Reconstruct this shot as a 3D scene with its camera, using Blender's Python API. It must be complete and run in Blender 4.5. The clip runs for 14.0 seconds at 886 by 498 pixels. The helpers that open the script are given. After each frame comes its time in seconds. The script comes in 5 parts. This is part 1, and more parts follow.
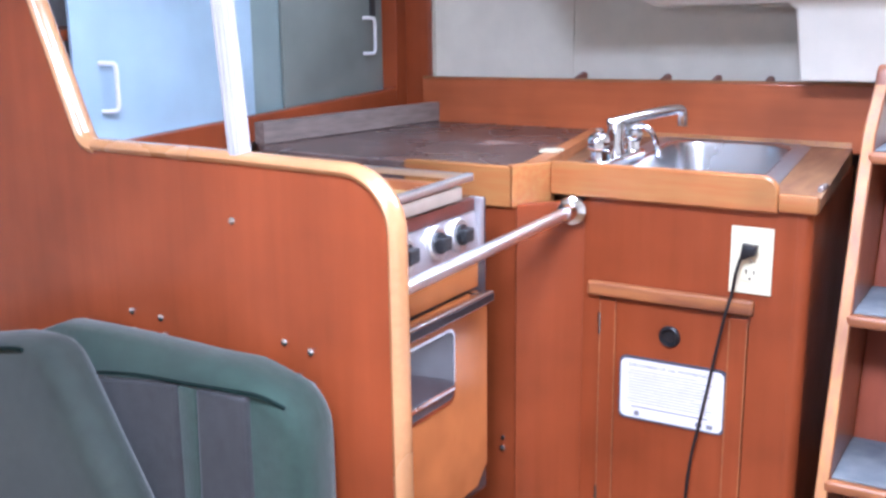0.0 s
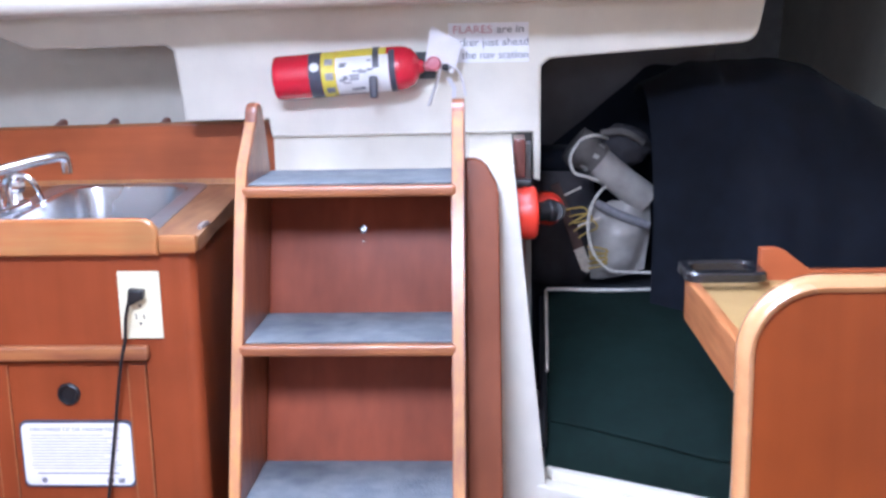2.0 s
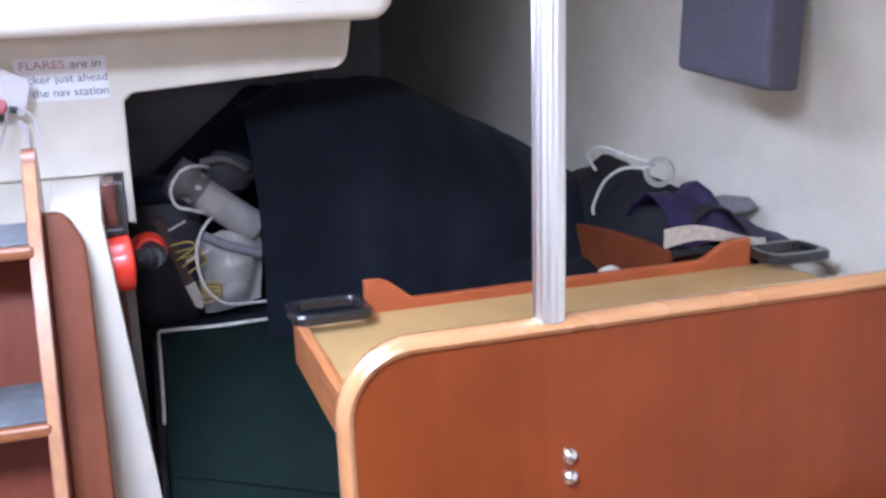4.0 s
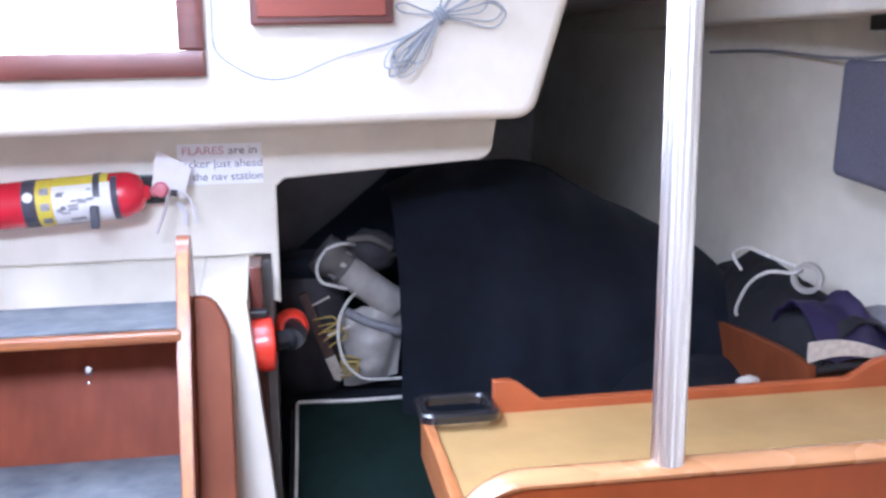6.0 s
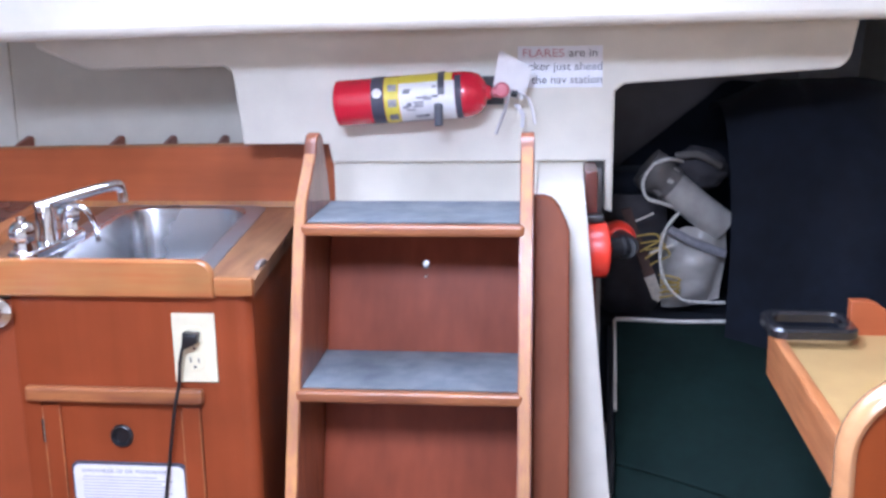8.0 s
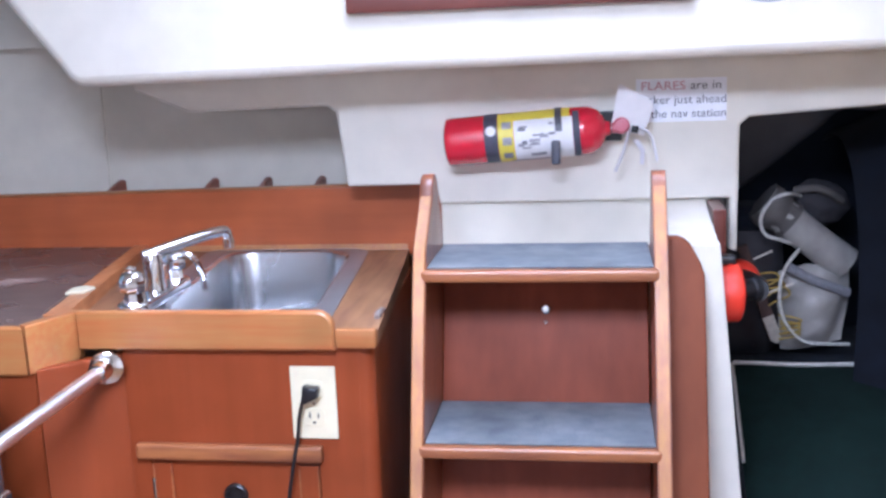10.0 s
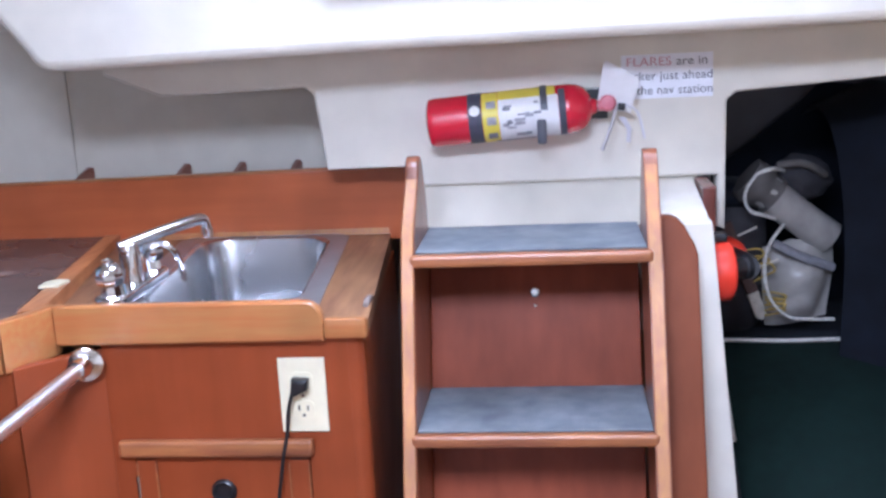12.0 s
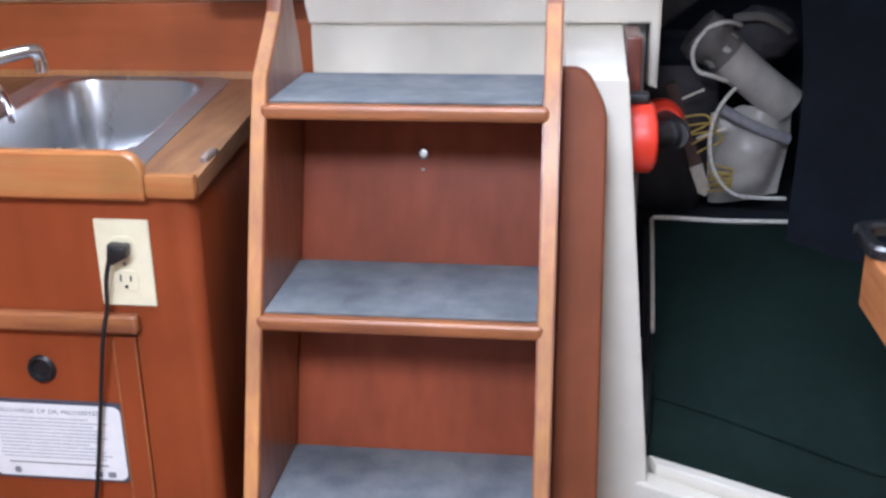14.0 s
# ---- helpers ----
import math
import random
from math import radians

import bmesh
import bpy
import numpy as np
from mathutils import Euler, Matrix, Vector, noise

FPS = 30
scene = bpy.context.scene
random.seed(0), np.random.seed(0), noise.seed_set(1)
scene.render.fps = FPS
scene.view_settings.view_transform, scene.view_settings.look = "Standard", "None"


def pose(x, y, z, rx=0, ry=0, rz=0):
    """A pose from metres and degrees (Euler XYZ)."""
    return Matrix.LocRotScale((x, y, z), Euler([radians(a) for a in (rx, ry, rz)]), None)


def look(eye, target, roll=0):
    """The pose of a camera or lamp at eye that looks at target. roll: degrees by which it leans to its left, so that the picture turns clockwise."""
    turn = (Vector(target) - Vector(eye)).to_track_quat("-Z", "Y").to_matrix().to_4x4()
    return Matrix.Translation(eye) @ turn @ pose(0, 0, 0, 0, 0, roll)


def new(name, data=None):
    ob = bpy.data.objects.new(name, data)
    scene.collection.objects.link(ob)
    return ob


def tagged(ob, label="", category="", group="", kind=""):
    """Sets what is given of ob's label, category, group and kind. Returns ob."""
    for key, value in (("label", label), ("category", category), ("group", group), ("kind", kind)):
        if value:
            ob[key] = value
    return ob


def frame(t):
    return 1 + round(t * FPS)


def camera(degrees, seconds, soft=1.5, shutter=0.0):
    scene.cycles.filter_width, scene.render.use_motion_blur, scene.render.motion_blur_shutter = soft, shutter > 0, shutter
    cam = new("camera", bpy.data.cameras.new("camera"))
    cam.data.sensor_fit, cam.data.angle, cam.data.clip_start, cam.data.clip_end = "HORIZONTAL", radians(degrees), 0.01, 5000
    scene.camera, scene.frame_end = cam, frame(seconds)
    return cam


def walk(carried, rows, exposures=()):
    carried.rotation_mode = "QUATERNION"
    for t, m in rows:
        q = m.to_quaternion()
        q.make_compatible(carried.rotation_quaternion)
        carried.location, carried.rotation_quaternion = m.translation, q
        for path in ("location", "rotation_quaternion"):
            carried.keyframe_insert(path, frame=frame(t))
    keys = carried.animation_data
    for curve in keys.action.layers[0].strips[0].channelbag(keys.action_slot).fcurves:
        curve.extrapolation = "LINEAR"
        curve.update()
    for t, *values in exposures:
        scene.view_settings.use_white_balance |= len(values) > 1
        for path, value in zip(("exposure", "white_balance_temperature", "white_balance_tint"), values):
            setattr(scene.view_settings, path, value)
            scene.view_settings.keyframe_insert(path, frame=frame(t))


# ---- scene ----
cam = camera(45.9, 14.0, soft=2.8)
PATH = [
    (0, (0.427, -1.71, 1.174), (-0.574, -0.039, 0.721), -0.6),
    (0.5, (0.459, -1.661, 1.186), (-0.333, 0.118, 0.73), -1.7),
    (1, (0.479, -1.644, 1.181), (-0.119, 0.21, 0.726), -1.7),
    (1.5, (0.537, -1.65, 1.176), (0.12, 0.25, 0.71), -1.4),
    (2, (0.587, -1.638, 1.176), (0.481, 0.32, 0.78), -1.2),
    (2.5, (0.546, -1.578, 1.194), (0.782, 0.36, 0.759), -2.1),
    (3, (0.529, -1.562, 1.213), (1.101, 0.293, 0.73), -2.8),
    (3.2, (0.549, -1.566, 1.216), (1.158, 0.281, 0.748), -2.7),
    (5.3, (0.755, -1.54, 1.35), (1.144, 0.378, 0.94), -1.8),
    (5.5, (0.741, -1.549, 1.356), (1.103, 0.379, 0.968), -1.7),
    (6, (0.703, -1.556, 1.361), (0.983, 0.39, 0.993), -1.2),
    (6.5, (0.659, -1.555, 1.351), (0.854, 0.398, 0.965), -0.9),
    (7, (0.607, -1.542, 1.333), (0.666, 0.418, 0.941), -0.4),
    (7.5, (0.581, -1.533, 1.31), (0.508, 0.422, 0.896), -0.6),
    (8, (0.567, -1.53, 1.272), (0.352, 0.407, 0.826), -1.0),
    (8.5, (0.561, -1.536, 1.268), (0.241, 0.388, 0.826), -1.8),
    (9, (0.512, -1.506, 1.281), (0.137, 0.413, 0.862), -1.9),
    (9.2, (0.488, -1.498, 1.275), (0.127, 0.429, 0.879), -1.6),
    (11.3, (0.382, -1.401, 1.295), (0.185, 0.552, 0.908), -4.0),
    (11.5, (0.377, -1.403, 1.291), (0.189, 0.546, 0.883), -3.9),
    (12, (0.375, -1.418, 1.284), (0.157, 0.522, 0.852), -3.0),
    (12.5, (0.399, -1.417, 1.27), (0.257, 0.521, 0.797), -2.5),
    (13, (0.423, -1.399, 1.274), (0.173, 0.522, 0.778), -1.6),
    (13.5, (0.537, -1.301, 1.261), (0.209, 0.572, 0.641), -1.9),
    (14, (0.541, -1.158, 1.214), (0.308, 0.705, 0.526), -0.8),
]
walk(cam, [(t, look(eye, target, roll)) for t, eye, target, roll in PATH], [(0.0, 1.82, 4950, 16), (1.5, 1.70, 4900, 17), (2.2, 1.73, 4900, 16), (3.0, 1.49, 5000, 15), (5.4, 1.78, 4950, 17), (6.5, 1.71, 4950, 17), (8.0, 1.55, 4900, 17), (9.0, 1.50, 4900, 17), (11.5, 1.38, 4900, 17), (13.0, 1.27, 4950, 15), (14.0, 1.26, 5300, 12)])

# ---- world and light ----
world = bpy.data.worlds.new("sky")
scene.world = world
world.use_nodes = True
wn = world.node_tree.nodes
sky = wn.new("ShaderNodeTexSky")
sky.sky_type, sky.sun_disc, sky.sun_elevation, sky.sun_rotation = "NISHITA", False, radians(52), radians(0)
world.node_tree.links.new(sky.outputs[0], wn["Background"].inputs[0])
wn["Background"].inputs[1].default_value = 0.15


def area_lamp(name, m, sx, sy, watts, colour):
    data = bpy.data.lights.new(name, "AREA")
    data.shape, data.size, data.size_y, data.energy, data.color = "RECTANGLE", sx, sy, watts, colour
    ob = new(name, data)
    ob.matrix_world = m
    return ob


sun = new("sun", bpy.data.lights.new("sun", "SUN"))
sun.data.energy, sun.data.angle, sun.data.color = 3.0, radians(0.53), (1.0, 0.95, 0.88)
sun.matrix_world = pose(0, 0, 6, -38, 0, 0)
# daylight through the deck hatch, the sliding hatch and the companionway, and a forward fill
area_lamp("hatch_daylight", pose(0.25, -1.55, 1.93, 0, 0, 0), 0.62, 0.62, 30, (1.0, 0.985, 0.98))
area_lamp("sliding_hatch_daylight", pose(0.30, -0.11, 1.93, 0, 0, 0), 0.52, 0.66, 6.5, (1.0, 0.99, 0.99))
area_lamp("companionway_daylight", pose(0.30, 0.44, 1.63, -70, 0, 0), 0.44, 0.46, 7, (0.97, 0.985, 1.0))
# added fill lamp; no opening in the forward wall feeds it
area_lamp("forward_fill", pose(0.2, -3.55, 1.5, 90, 0, 0), 1.6, 0.35, 3.5, (1.0, 0.98, 0.97))


# ---- materials ----
def mat(name, colour, rough=0.5, metal=0.0, vary=0.12, scale=30.0, bump=0.02, stretch=(1, 1, 1), dark=None, coat=0.0, stain=0.15,
        sheen=0.0, fine=220.0, spec=0.5):
    """Base colour mottled at two scales, uneven gloss and fine relief."""
    m = bpy.data.materials.new(name)
    m.use_nodes = True
    nt = m.node_tree
    n, link = nt.nodes, nt.links.new
    b = n["Principled BSDF"]
    tc = n.new("ShaderNodeTexCoord")
    mp = n.new("ShaderNodeMapping")
    mp.inputs["Scale"].default_value = stretch
    link(tc.outputs["Object"], mp.inputs[0])
    n1, n2, n3 = (n.new("ShaderNodeTexNoise") for _ in range(3))
    n1.inputs["Scale"].default_value, n1.inputs["Detail"].default_value = scale, 6
    n2.inputs["Scale"].default_value, n2.inputs["Detail"].default_value = 5.0, 3
    n3.inputs["Scale"].default_value, n3.inputs["Detail"].default_value = fine, 2
    link(mp.outputs[0], n1.inputs[0])
    link(tc.outputs["Object"], n2.inputs[0])
    link(mp.outputs[0], n3.inputs[0])
    dark = dark or tuple(c * 0.55 for c in colour)
    r1 = n.new("ShaderNodeMapRange")
    r1.inputs[1].default_value, r1.inputs[2].default_value = 0.32, 0.68
    r1.inputs[3].default_value, r1.inputs[4].default_value = 0.0, min(1.0, vary * 4)
    link(n1.outputs[0], r1.inputs[0])
    mix = n.new("ShaderNodeMix")
    mix.data_type = "RGBA"
    mix.inputs[6].default_value, mix.inputs[7].default_value = (*colour, 1), (*dark, 1)
    link(r1.outputs[0], mix.inputs[0])
    r2 = n.new("ShaderNodeMapRange")
    r2.inputs[1].default_value, r2.inputs[2].default_value = 0.35, 0.7
    r2.inputs[3].default_value, r2.inputs[4].default_value = 1.0 + stain * 0.4, 1.0 - stain
    link(n2.outputs[0], r2.inputs[0])
    mul = n.new("ShaderNodeVectorMath")
    mul.operation = "SCALE"
    link(mix.outputs[2], mul.inputs[0])
    link(r2.outputs[0], mul.inputs[3])
    link(mul.outputs[0], b.inputs["Base Color"])
    r3 = n.new("ShaderNodeMapRange")
    r3.inputs[3].default_value, r3.inputs[4].default_value = max(0.02, rough * 0.75), min(1.0, rough * 1.3)
    link(n2.outputs[0], r3.inputs[0])
    link(r3.outputs[0], b.inputs["Roughness"])
    b.inputs["Metallic"].default_value = metal
    b.inputs["Coat Weight"].default_value, b.inputs["Coat Roughness"].default_value = coat, 0.18
    b.inputs["Sheen Weight"].default_value = sheen
    b.inputs["Specular IOR Level"].default_value = spec
    if bump:
        bp = n.new("ShaderNodeBump")
        bp.inputs["Strength"].default_value, bp.inputs["Distance"].default_value = min(1.0, bump * 8), 0.002
        link(n3.outputs[0], bp.inputs["Height"])
        link(bp.outputs[0], b.inputs["Normal"])
    return m


MAHOGANY = mat("varnished_mahogany", (0.292, 0.063, 0.0185), 0.34, vary=0.10, scale=5, stretch=(8, 8, 0.5), bump=0.006, coat=0.16, spec=0.3, stain=0.24, dark=(0.2, 0.04, 0.009))
CHARTWOOD = mat("deep_red_mahogany", (0.215, 0.046, 0.009), 0.3, vary=0.07, scale=5, stretch=(8, 8, 0.5), bump=0.006, coat=0.06, spec=0.2, stain=0.18, dark=(0.15, 0.03, 0.006))
MAHOGANY_X = mat("varnished_mahogany_rail", (0.48, 0.125, 0.04), 0.34, vary=0.08, scale=5, stretch=(0.5, 8, 8), bump=0.006, coat=0.12, spec=0.35, stain=0.25, dark=(0.27, 0.066, 0.018))
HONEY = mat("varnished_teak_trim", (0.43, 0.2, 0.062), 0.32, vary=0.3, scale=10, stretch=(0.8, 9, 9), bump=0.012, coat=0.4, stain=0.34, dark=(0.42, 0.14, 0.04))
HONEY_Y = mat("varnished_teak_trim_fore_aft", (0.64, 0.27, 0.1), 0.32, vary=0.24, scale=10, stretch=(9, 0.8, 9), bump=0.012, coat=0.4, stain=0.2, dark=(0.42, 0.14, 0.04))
# upright grain, darkened in colour to offset the hatch light on the stringers
HONEY_Z = mat("varnished_teak_upright_shaded", (0.30, 0.105, 0.04), 0.36, vary=0.24, scale=10, stretch=(9, 9, 0.8), bump=0.012, coat=0.4, stain=0.25, dark=(0.17, 0.052, 0.026))
LADDERWOOD = mat("worn_ladder_teak", (0.42, 0.16, 0.05), 0.38, vary=0.26, scale=10, stretch=(0.8, 9, 9), bump=0.02, coat=0.25, stain=0.35, dark=(0.27, 0.09, 0.04))
WHITETUBE = mat("white_painted_tube", (0.43, 0.415, 0.425), 0.25, vary=0.05, scale=20, bump=0.004, coat=0.4, stain=0.06)
PANELWOOD = mat("flat_red_panel_veneer", (0.25, 0.062, 0.038), 0.45, vary=0.06, scale=6, stretch=(0.6, 7, 7), bump=0.006, coat=0.05, spec=0.3, stain=0.12)
# dark boards; on the companionway frame the dark tone stands for backlight
DARKWOOD = mat("dark_mahogany_and_backlit_frame", (0.14, 0.036, 0.024), 0.34, vary=0.2, scale=6, stretch=(0.6, 7, 7), bump=0.01, coat=0.2, stain=0.2)
WORNEDGE = mat("worn_bare_teak_edge", (0.5, 0.235, 0.065), 0.4, vary=0.26, scale=12, stretch=(8, 8, 0.9), bump=0.02, coat=0.15, stain=0.35, dark=(0.4, 0.16, 0.07))
CAPWOOD = mat("worn_varnish_cap", (0.56, 0.28, 0.115), 0.26, vary=0.07, scale=10, stretch=(0.8, 9, 9), bump=0.008, coat=1.0, spec=0.9, stain=0.2, dark=(0.44, 0.18, 0.075))
GELCOAT = mat("cream_gelcoat", (0.76, 0.712, 0.615), 0.42, vary=0.05, scale=14, bump=0.008, stain=0.07)
STAINEDGEL = mat("stained_cream_gelcoat", (0.76, 0.712, 0.61), 0.45, vary=0.1, scale=7, bump=0.01, stain=0.22, dark=(0.58, 0.54, 0.45))
LINER = mat("cream_vinyl_liner", (0.72, 0.67, 0.57), 0.6, vary=0.03, scale=25, bump=0.006, stain=0.1)
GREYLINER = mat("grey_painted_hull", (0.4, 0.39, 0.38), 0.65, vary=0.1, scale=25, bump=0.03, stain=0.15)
LAMINATE = mat("dark_brown_laminate", (0.2, 0.132, 0.112), 0.26, vary=0.25, scale=8, stretch=(1.0, 14, 10), bump=0.012, stain=0.3, dark=(0.07, 0.05, 0.045))
UPSTAND = mat("grey_brown_laminate_edge", (0.3, 0.24, 0.21), 0.35, vary=0.2, scale=8, stretch=(10, 1, 10), bump=0.01, stain=0.2)
DECKWOOD = mat("worn_galley_deck", (0.32, 0.168, 0.076), 0.34, vary=0.25, scale=9, stretch=(9, 0.9, 9), bump=0.02, stain=0.35, dark=(0.18, 0.08, 0.045))
PAD = mat("grey_tread_pad", (0.2, 0.212, 0.22), 0.85, vary=0.2, scale=22, bump=0.08, stain=0.3, dark=(0.095, 0.11, 0.135))
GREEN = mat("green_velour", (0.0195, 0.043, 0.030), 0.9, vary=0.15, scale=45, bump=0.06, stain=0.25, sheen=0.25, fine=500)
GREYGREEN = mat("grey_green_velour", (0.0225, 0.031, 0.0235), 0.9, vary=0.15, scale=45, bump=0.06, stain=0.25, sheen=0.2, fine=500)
# green velour with the berth's shade in its colour; also the dark piping
GREEN_SHADE_PIPING = mat("green_velour_shade_and_piping", (0.0034, 0.0122, 0.0096), 0.9, vary=0.15, scale=45, bump=0.06, stain=0.3, sheen=0.0, fine=500, spec=0.2)
GREYVELOUR = mat("grey_violet_velour", (0.030, 0.0295, 0.031), 0.9, vary=0.15, scale=45, bump=0.06, stain=0.3, sheen=0.15, fine=500)
NAVY = mat("navy_canvas", (0.0052, 0.0078, 0.0155), 0.85, vary=0.2, scale=30, bump=0.06, stain=0.35, sheen=0.03, fine=600, spec=0.25)
PURPLE = mat("purple_nylon", (0.024, 0.015, 0.066), 0.6, vary=0.2, scale=20, bump=0.05, stain=0.25)
BLACK_CLOTH = mat("black_nylon", (0.012, 0.012, 0.016), 0.75, vary=0.2, scale=30, bump=0.05, stain=0.2)
CHROME = mat("chrome", (0.86, 0.86, 0.88), 0.1, 1.0, vary=0.04, scale=50, bump=0.0, stain=0.05)
RIMSTEEL = mat("dull_sink_rim_steel", (0.40, 0.40, 0.41), 0.34, 0.7, vary=0.06, scale=14, bump=0.003, stain=0.12)
SINKSTEEL = mat("satin_sink_steel", (0.61, 0.615, 0.63), 0.26, 0.97, vary=0.03, scale=6, stretch=(2, 2, 1), bump=0.0, stain=0.06)
STEEL = mat("brushed_stainless", (0.62, 0.62, 0.63), 0.26, 1.0, vary=0.1, scale=12, stretch=(1, 30, 1), bump=0.008, stain=0.08)
ALU = mat("polished_aluminium_tube", (0.9, 0.91, 0.93), 0.36, 1.0, vary=0.06, scale=20, stretch=(20, 20, 0.4), bump=0.004, stain=0.06)
GRIPBLACK = mat("glossy_black_grip", (0.02, 0.02, 0.023), 0.22, vary=0.1, scale=40, bump=0.01, stain=0.1, coat=0.6)
BLACK = mat("black_plastic", (0.015, 0.015, 0.017), 0.35, vary=0.1, scale=60, bump=0.02, stain=0.1)
ENGINEWOOD = mat("dull_red_mahogany_panel", (0.255, 0.056, 0.021), 0.42, vary=0.1, scale=5, stretch=(8, 8, 0.5), bump=0.006, coat=0.02, spec=0.14, stain=0.28, dark=(0.16, 0.032, 0.011))
SIDEWOOD = mat("dull_mahogany_board", (0.19, 0.052, 0.018), 0.5, vary=0.1, scale=5, stretch=(8, 8, 0.5), bump=0.006, coat=0.03, spec=0.2, stain=0.2, dark=(0.12, 0.03, 0.01))
RED = mat("red_enamel", (0.62, 0.012, 0.035), 0.25, vary=0.06, scale=20, bump=0.004, coat=0.5, stain=0.08)
ORANGE_RED = mat("orange_red_plastic", (0.75, 0.045, 0.02), 0.3, vary=0.08, scale=20, bump=0.006, coat=0.3, stain=0.1)
YELLOW = mat("yellow_label", (0.75, 0.62, 0.06), 0.4, vary=0.06, scale=40, bump=0.0, stain=0.08)
WHITE = mat("white_paper", (0.8, 0.78, 0.78), 0.6, vary=0.04, scale=40, bump=0.004, stain=0.06)
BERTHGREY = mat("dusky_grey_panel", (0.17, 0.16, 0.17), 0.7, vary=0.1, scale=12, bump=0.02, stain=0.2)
DUSKGREY = mat("dusky_grey_cloth", (0.040, 0.037, 0.043), 0.8, vary=0.2, scale=25, bump=0.05, stain=0.25)
NOTICEPAPER = mat("bright_notice_paper", (0.87, 0.87, 0.92), 0.55, vary=0.03, scale=40, bump=0.002, stain=0.04)
INK = mat("grey_print", (0.24, 0.235, 0.26), 0.7, vary=0.15, scale=80, bump=0.0, stain=0.1)
INKDARK = mat("dark_print", (0.07, 0.07, 0.1), 0.6, vary=0.1, scale=80, bump=0.0, stain=0.1)
INKRED = mat("faded_red_print", (0.62, 0.32, 0.38), 0.6, vary=0.1, scale=80, bump=0.0, stain=0.1)
IVORY = mat("ivory_plastic", (0.78, 0.71, 0.5), 0.35, vary=0.04, scale=60, bump=0.004, stain=0.06)
# reflections on the sliding doors, put into three flat tints
BLUEPANEL = mat("door_panel_blue_reflection", (0.42, 0.56, 0.68), 0.35, vary=0.06, scale=6, bump=0.006, stain=0.12)
PALEGREEN = mat("door_panel_pale_green_reflection", (0.27, 0.34, 0.33), 0.35, vary=0.06, scale=6, bump=0.006, stain=0.12)
GREENPANEL = mat("door_panel_dull_green_reflection", (0.22, 0.245, 0.22), 0.3, vary=0.08, scale=6, bump=0.006, stain=0.2)
ENAMEL = mat("copper_brown_enamel", (0.5, 0.17, 0.05), 0.25, vary=0.1, scale=10, bump=0.004, coat=0.5, stain=0.15)
STOVEMETAL = mat("satin_stove_steel", (0.66, 0.64, 0.66), 0.38, 0.75, vary=0.1, scale=14, bump=0.01, stain=0.15)
OVENDARK = mat("oven_glass", (0.07, 0.075, 0.085), 0.08, vary=0.1, scale=10, bump=0.0, stain=0.2, coat=0.6)
DESKTOP = mat("golden_desk_laminate", (0.5, 0.325, 0.125), 0.4, vary=0.03, scale=30, bump=0.006, stain=0.14)
SPEAKERGREY = mat("grey_speaker_cloth", (0.11, 0.105, 0.14), 0.85, vary=0.12, scale=200, bump=0.06, stain=0.1, fine=900)
ROPEWHITE = mat("white_rope", (0.7, 0.68, 0.63), 0.8, vary=0.2, scale=160, bump=0.1, stain=0.2)
PLASTICWHITE = mat("translucent_white_plastic", (0.44, 0.415, 0.385), 0.3, vary=0.2, scale=18, bump=0.03, stain=0.2)
WIREYELLOW = mat("yellow_wire", (0.42, 0.3, 0.07), 0.5, vary=0.15, scale=60, bump=0.0, stain=0.1)
WRAPGREY = mat("grey_crumpled_wrap", (0.12, 0.108, 0.1), 0.7, vary=0.2, scale=20, bump=0.04, stain=0.2)
CARDBOARD = mat("brown_board", (0.1, 0.055, 0.045), 0.8, vary=0.2, scale=30, bump=0.05, stain=0.2)
BEIGE = mat("beige_webbing", (0.62, 0.56, 0.48), 0.75, vary=0.15, scale=90, bump=0.06, stain=0.15)
CABLEGREY = mat("pale_grey_cable", (0.33, 0.35, 0.38), 0.45, vary=0.1, scale=60, bump=0.0, stain=0.1)
SOLE = mat("teak_and_holly_sole", (0.2, 0.095, 0.038), 0.4, vary=0.3, scale=8, stretch=(14, 0.8, 1), bump=0.02, stain=0.2)
PLEXI = mat("clear_tag_film", (0.75, 0.73, 0.77), 0.2, vary=0.05, scale=20, bump=0.01, stain=0.1)


# ---- mesh builders ----
def bm_box(x0, x1, y0, y1, z0, z1, bev=0.003, seg=2):
    bm = bmesh.new()
    bmesh.ops.create_cube(bm, size=1.0)
    for v in bm.verts:
        v.co = Vector(((x0 + x1) / 2 + v.co.x * (x1 - x0), (y0 + y1) / 2 + v.co.y * (y1 - y0), (z0 + z1) / 2 + v.co.z * (z1 - z0)))
    if bev:
        bmesh.ops.bevel(bm, geom=bm.edges[:], offset=bev, segments=seg, profile=0.6, affect="EDGES", clamp_overlap=True)
    return bm


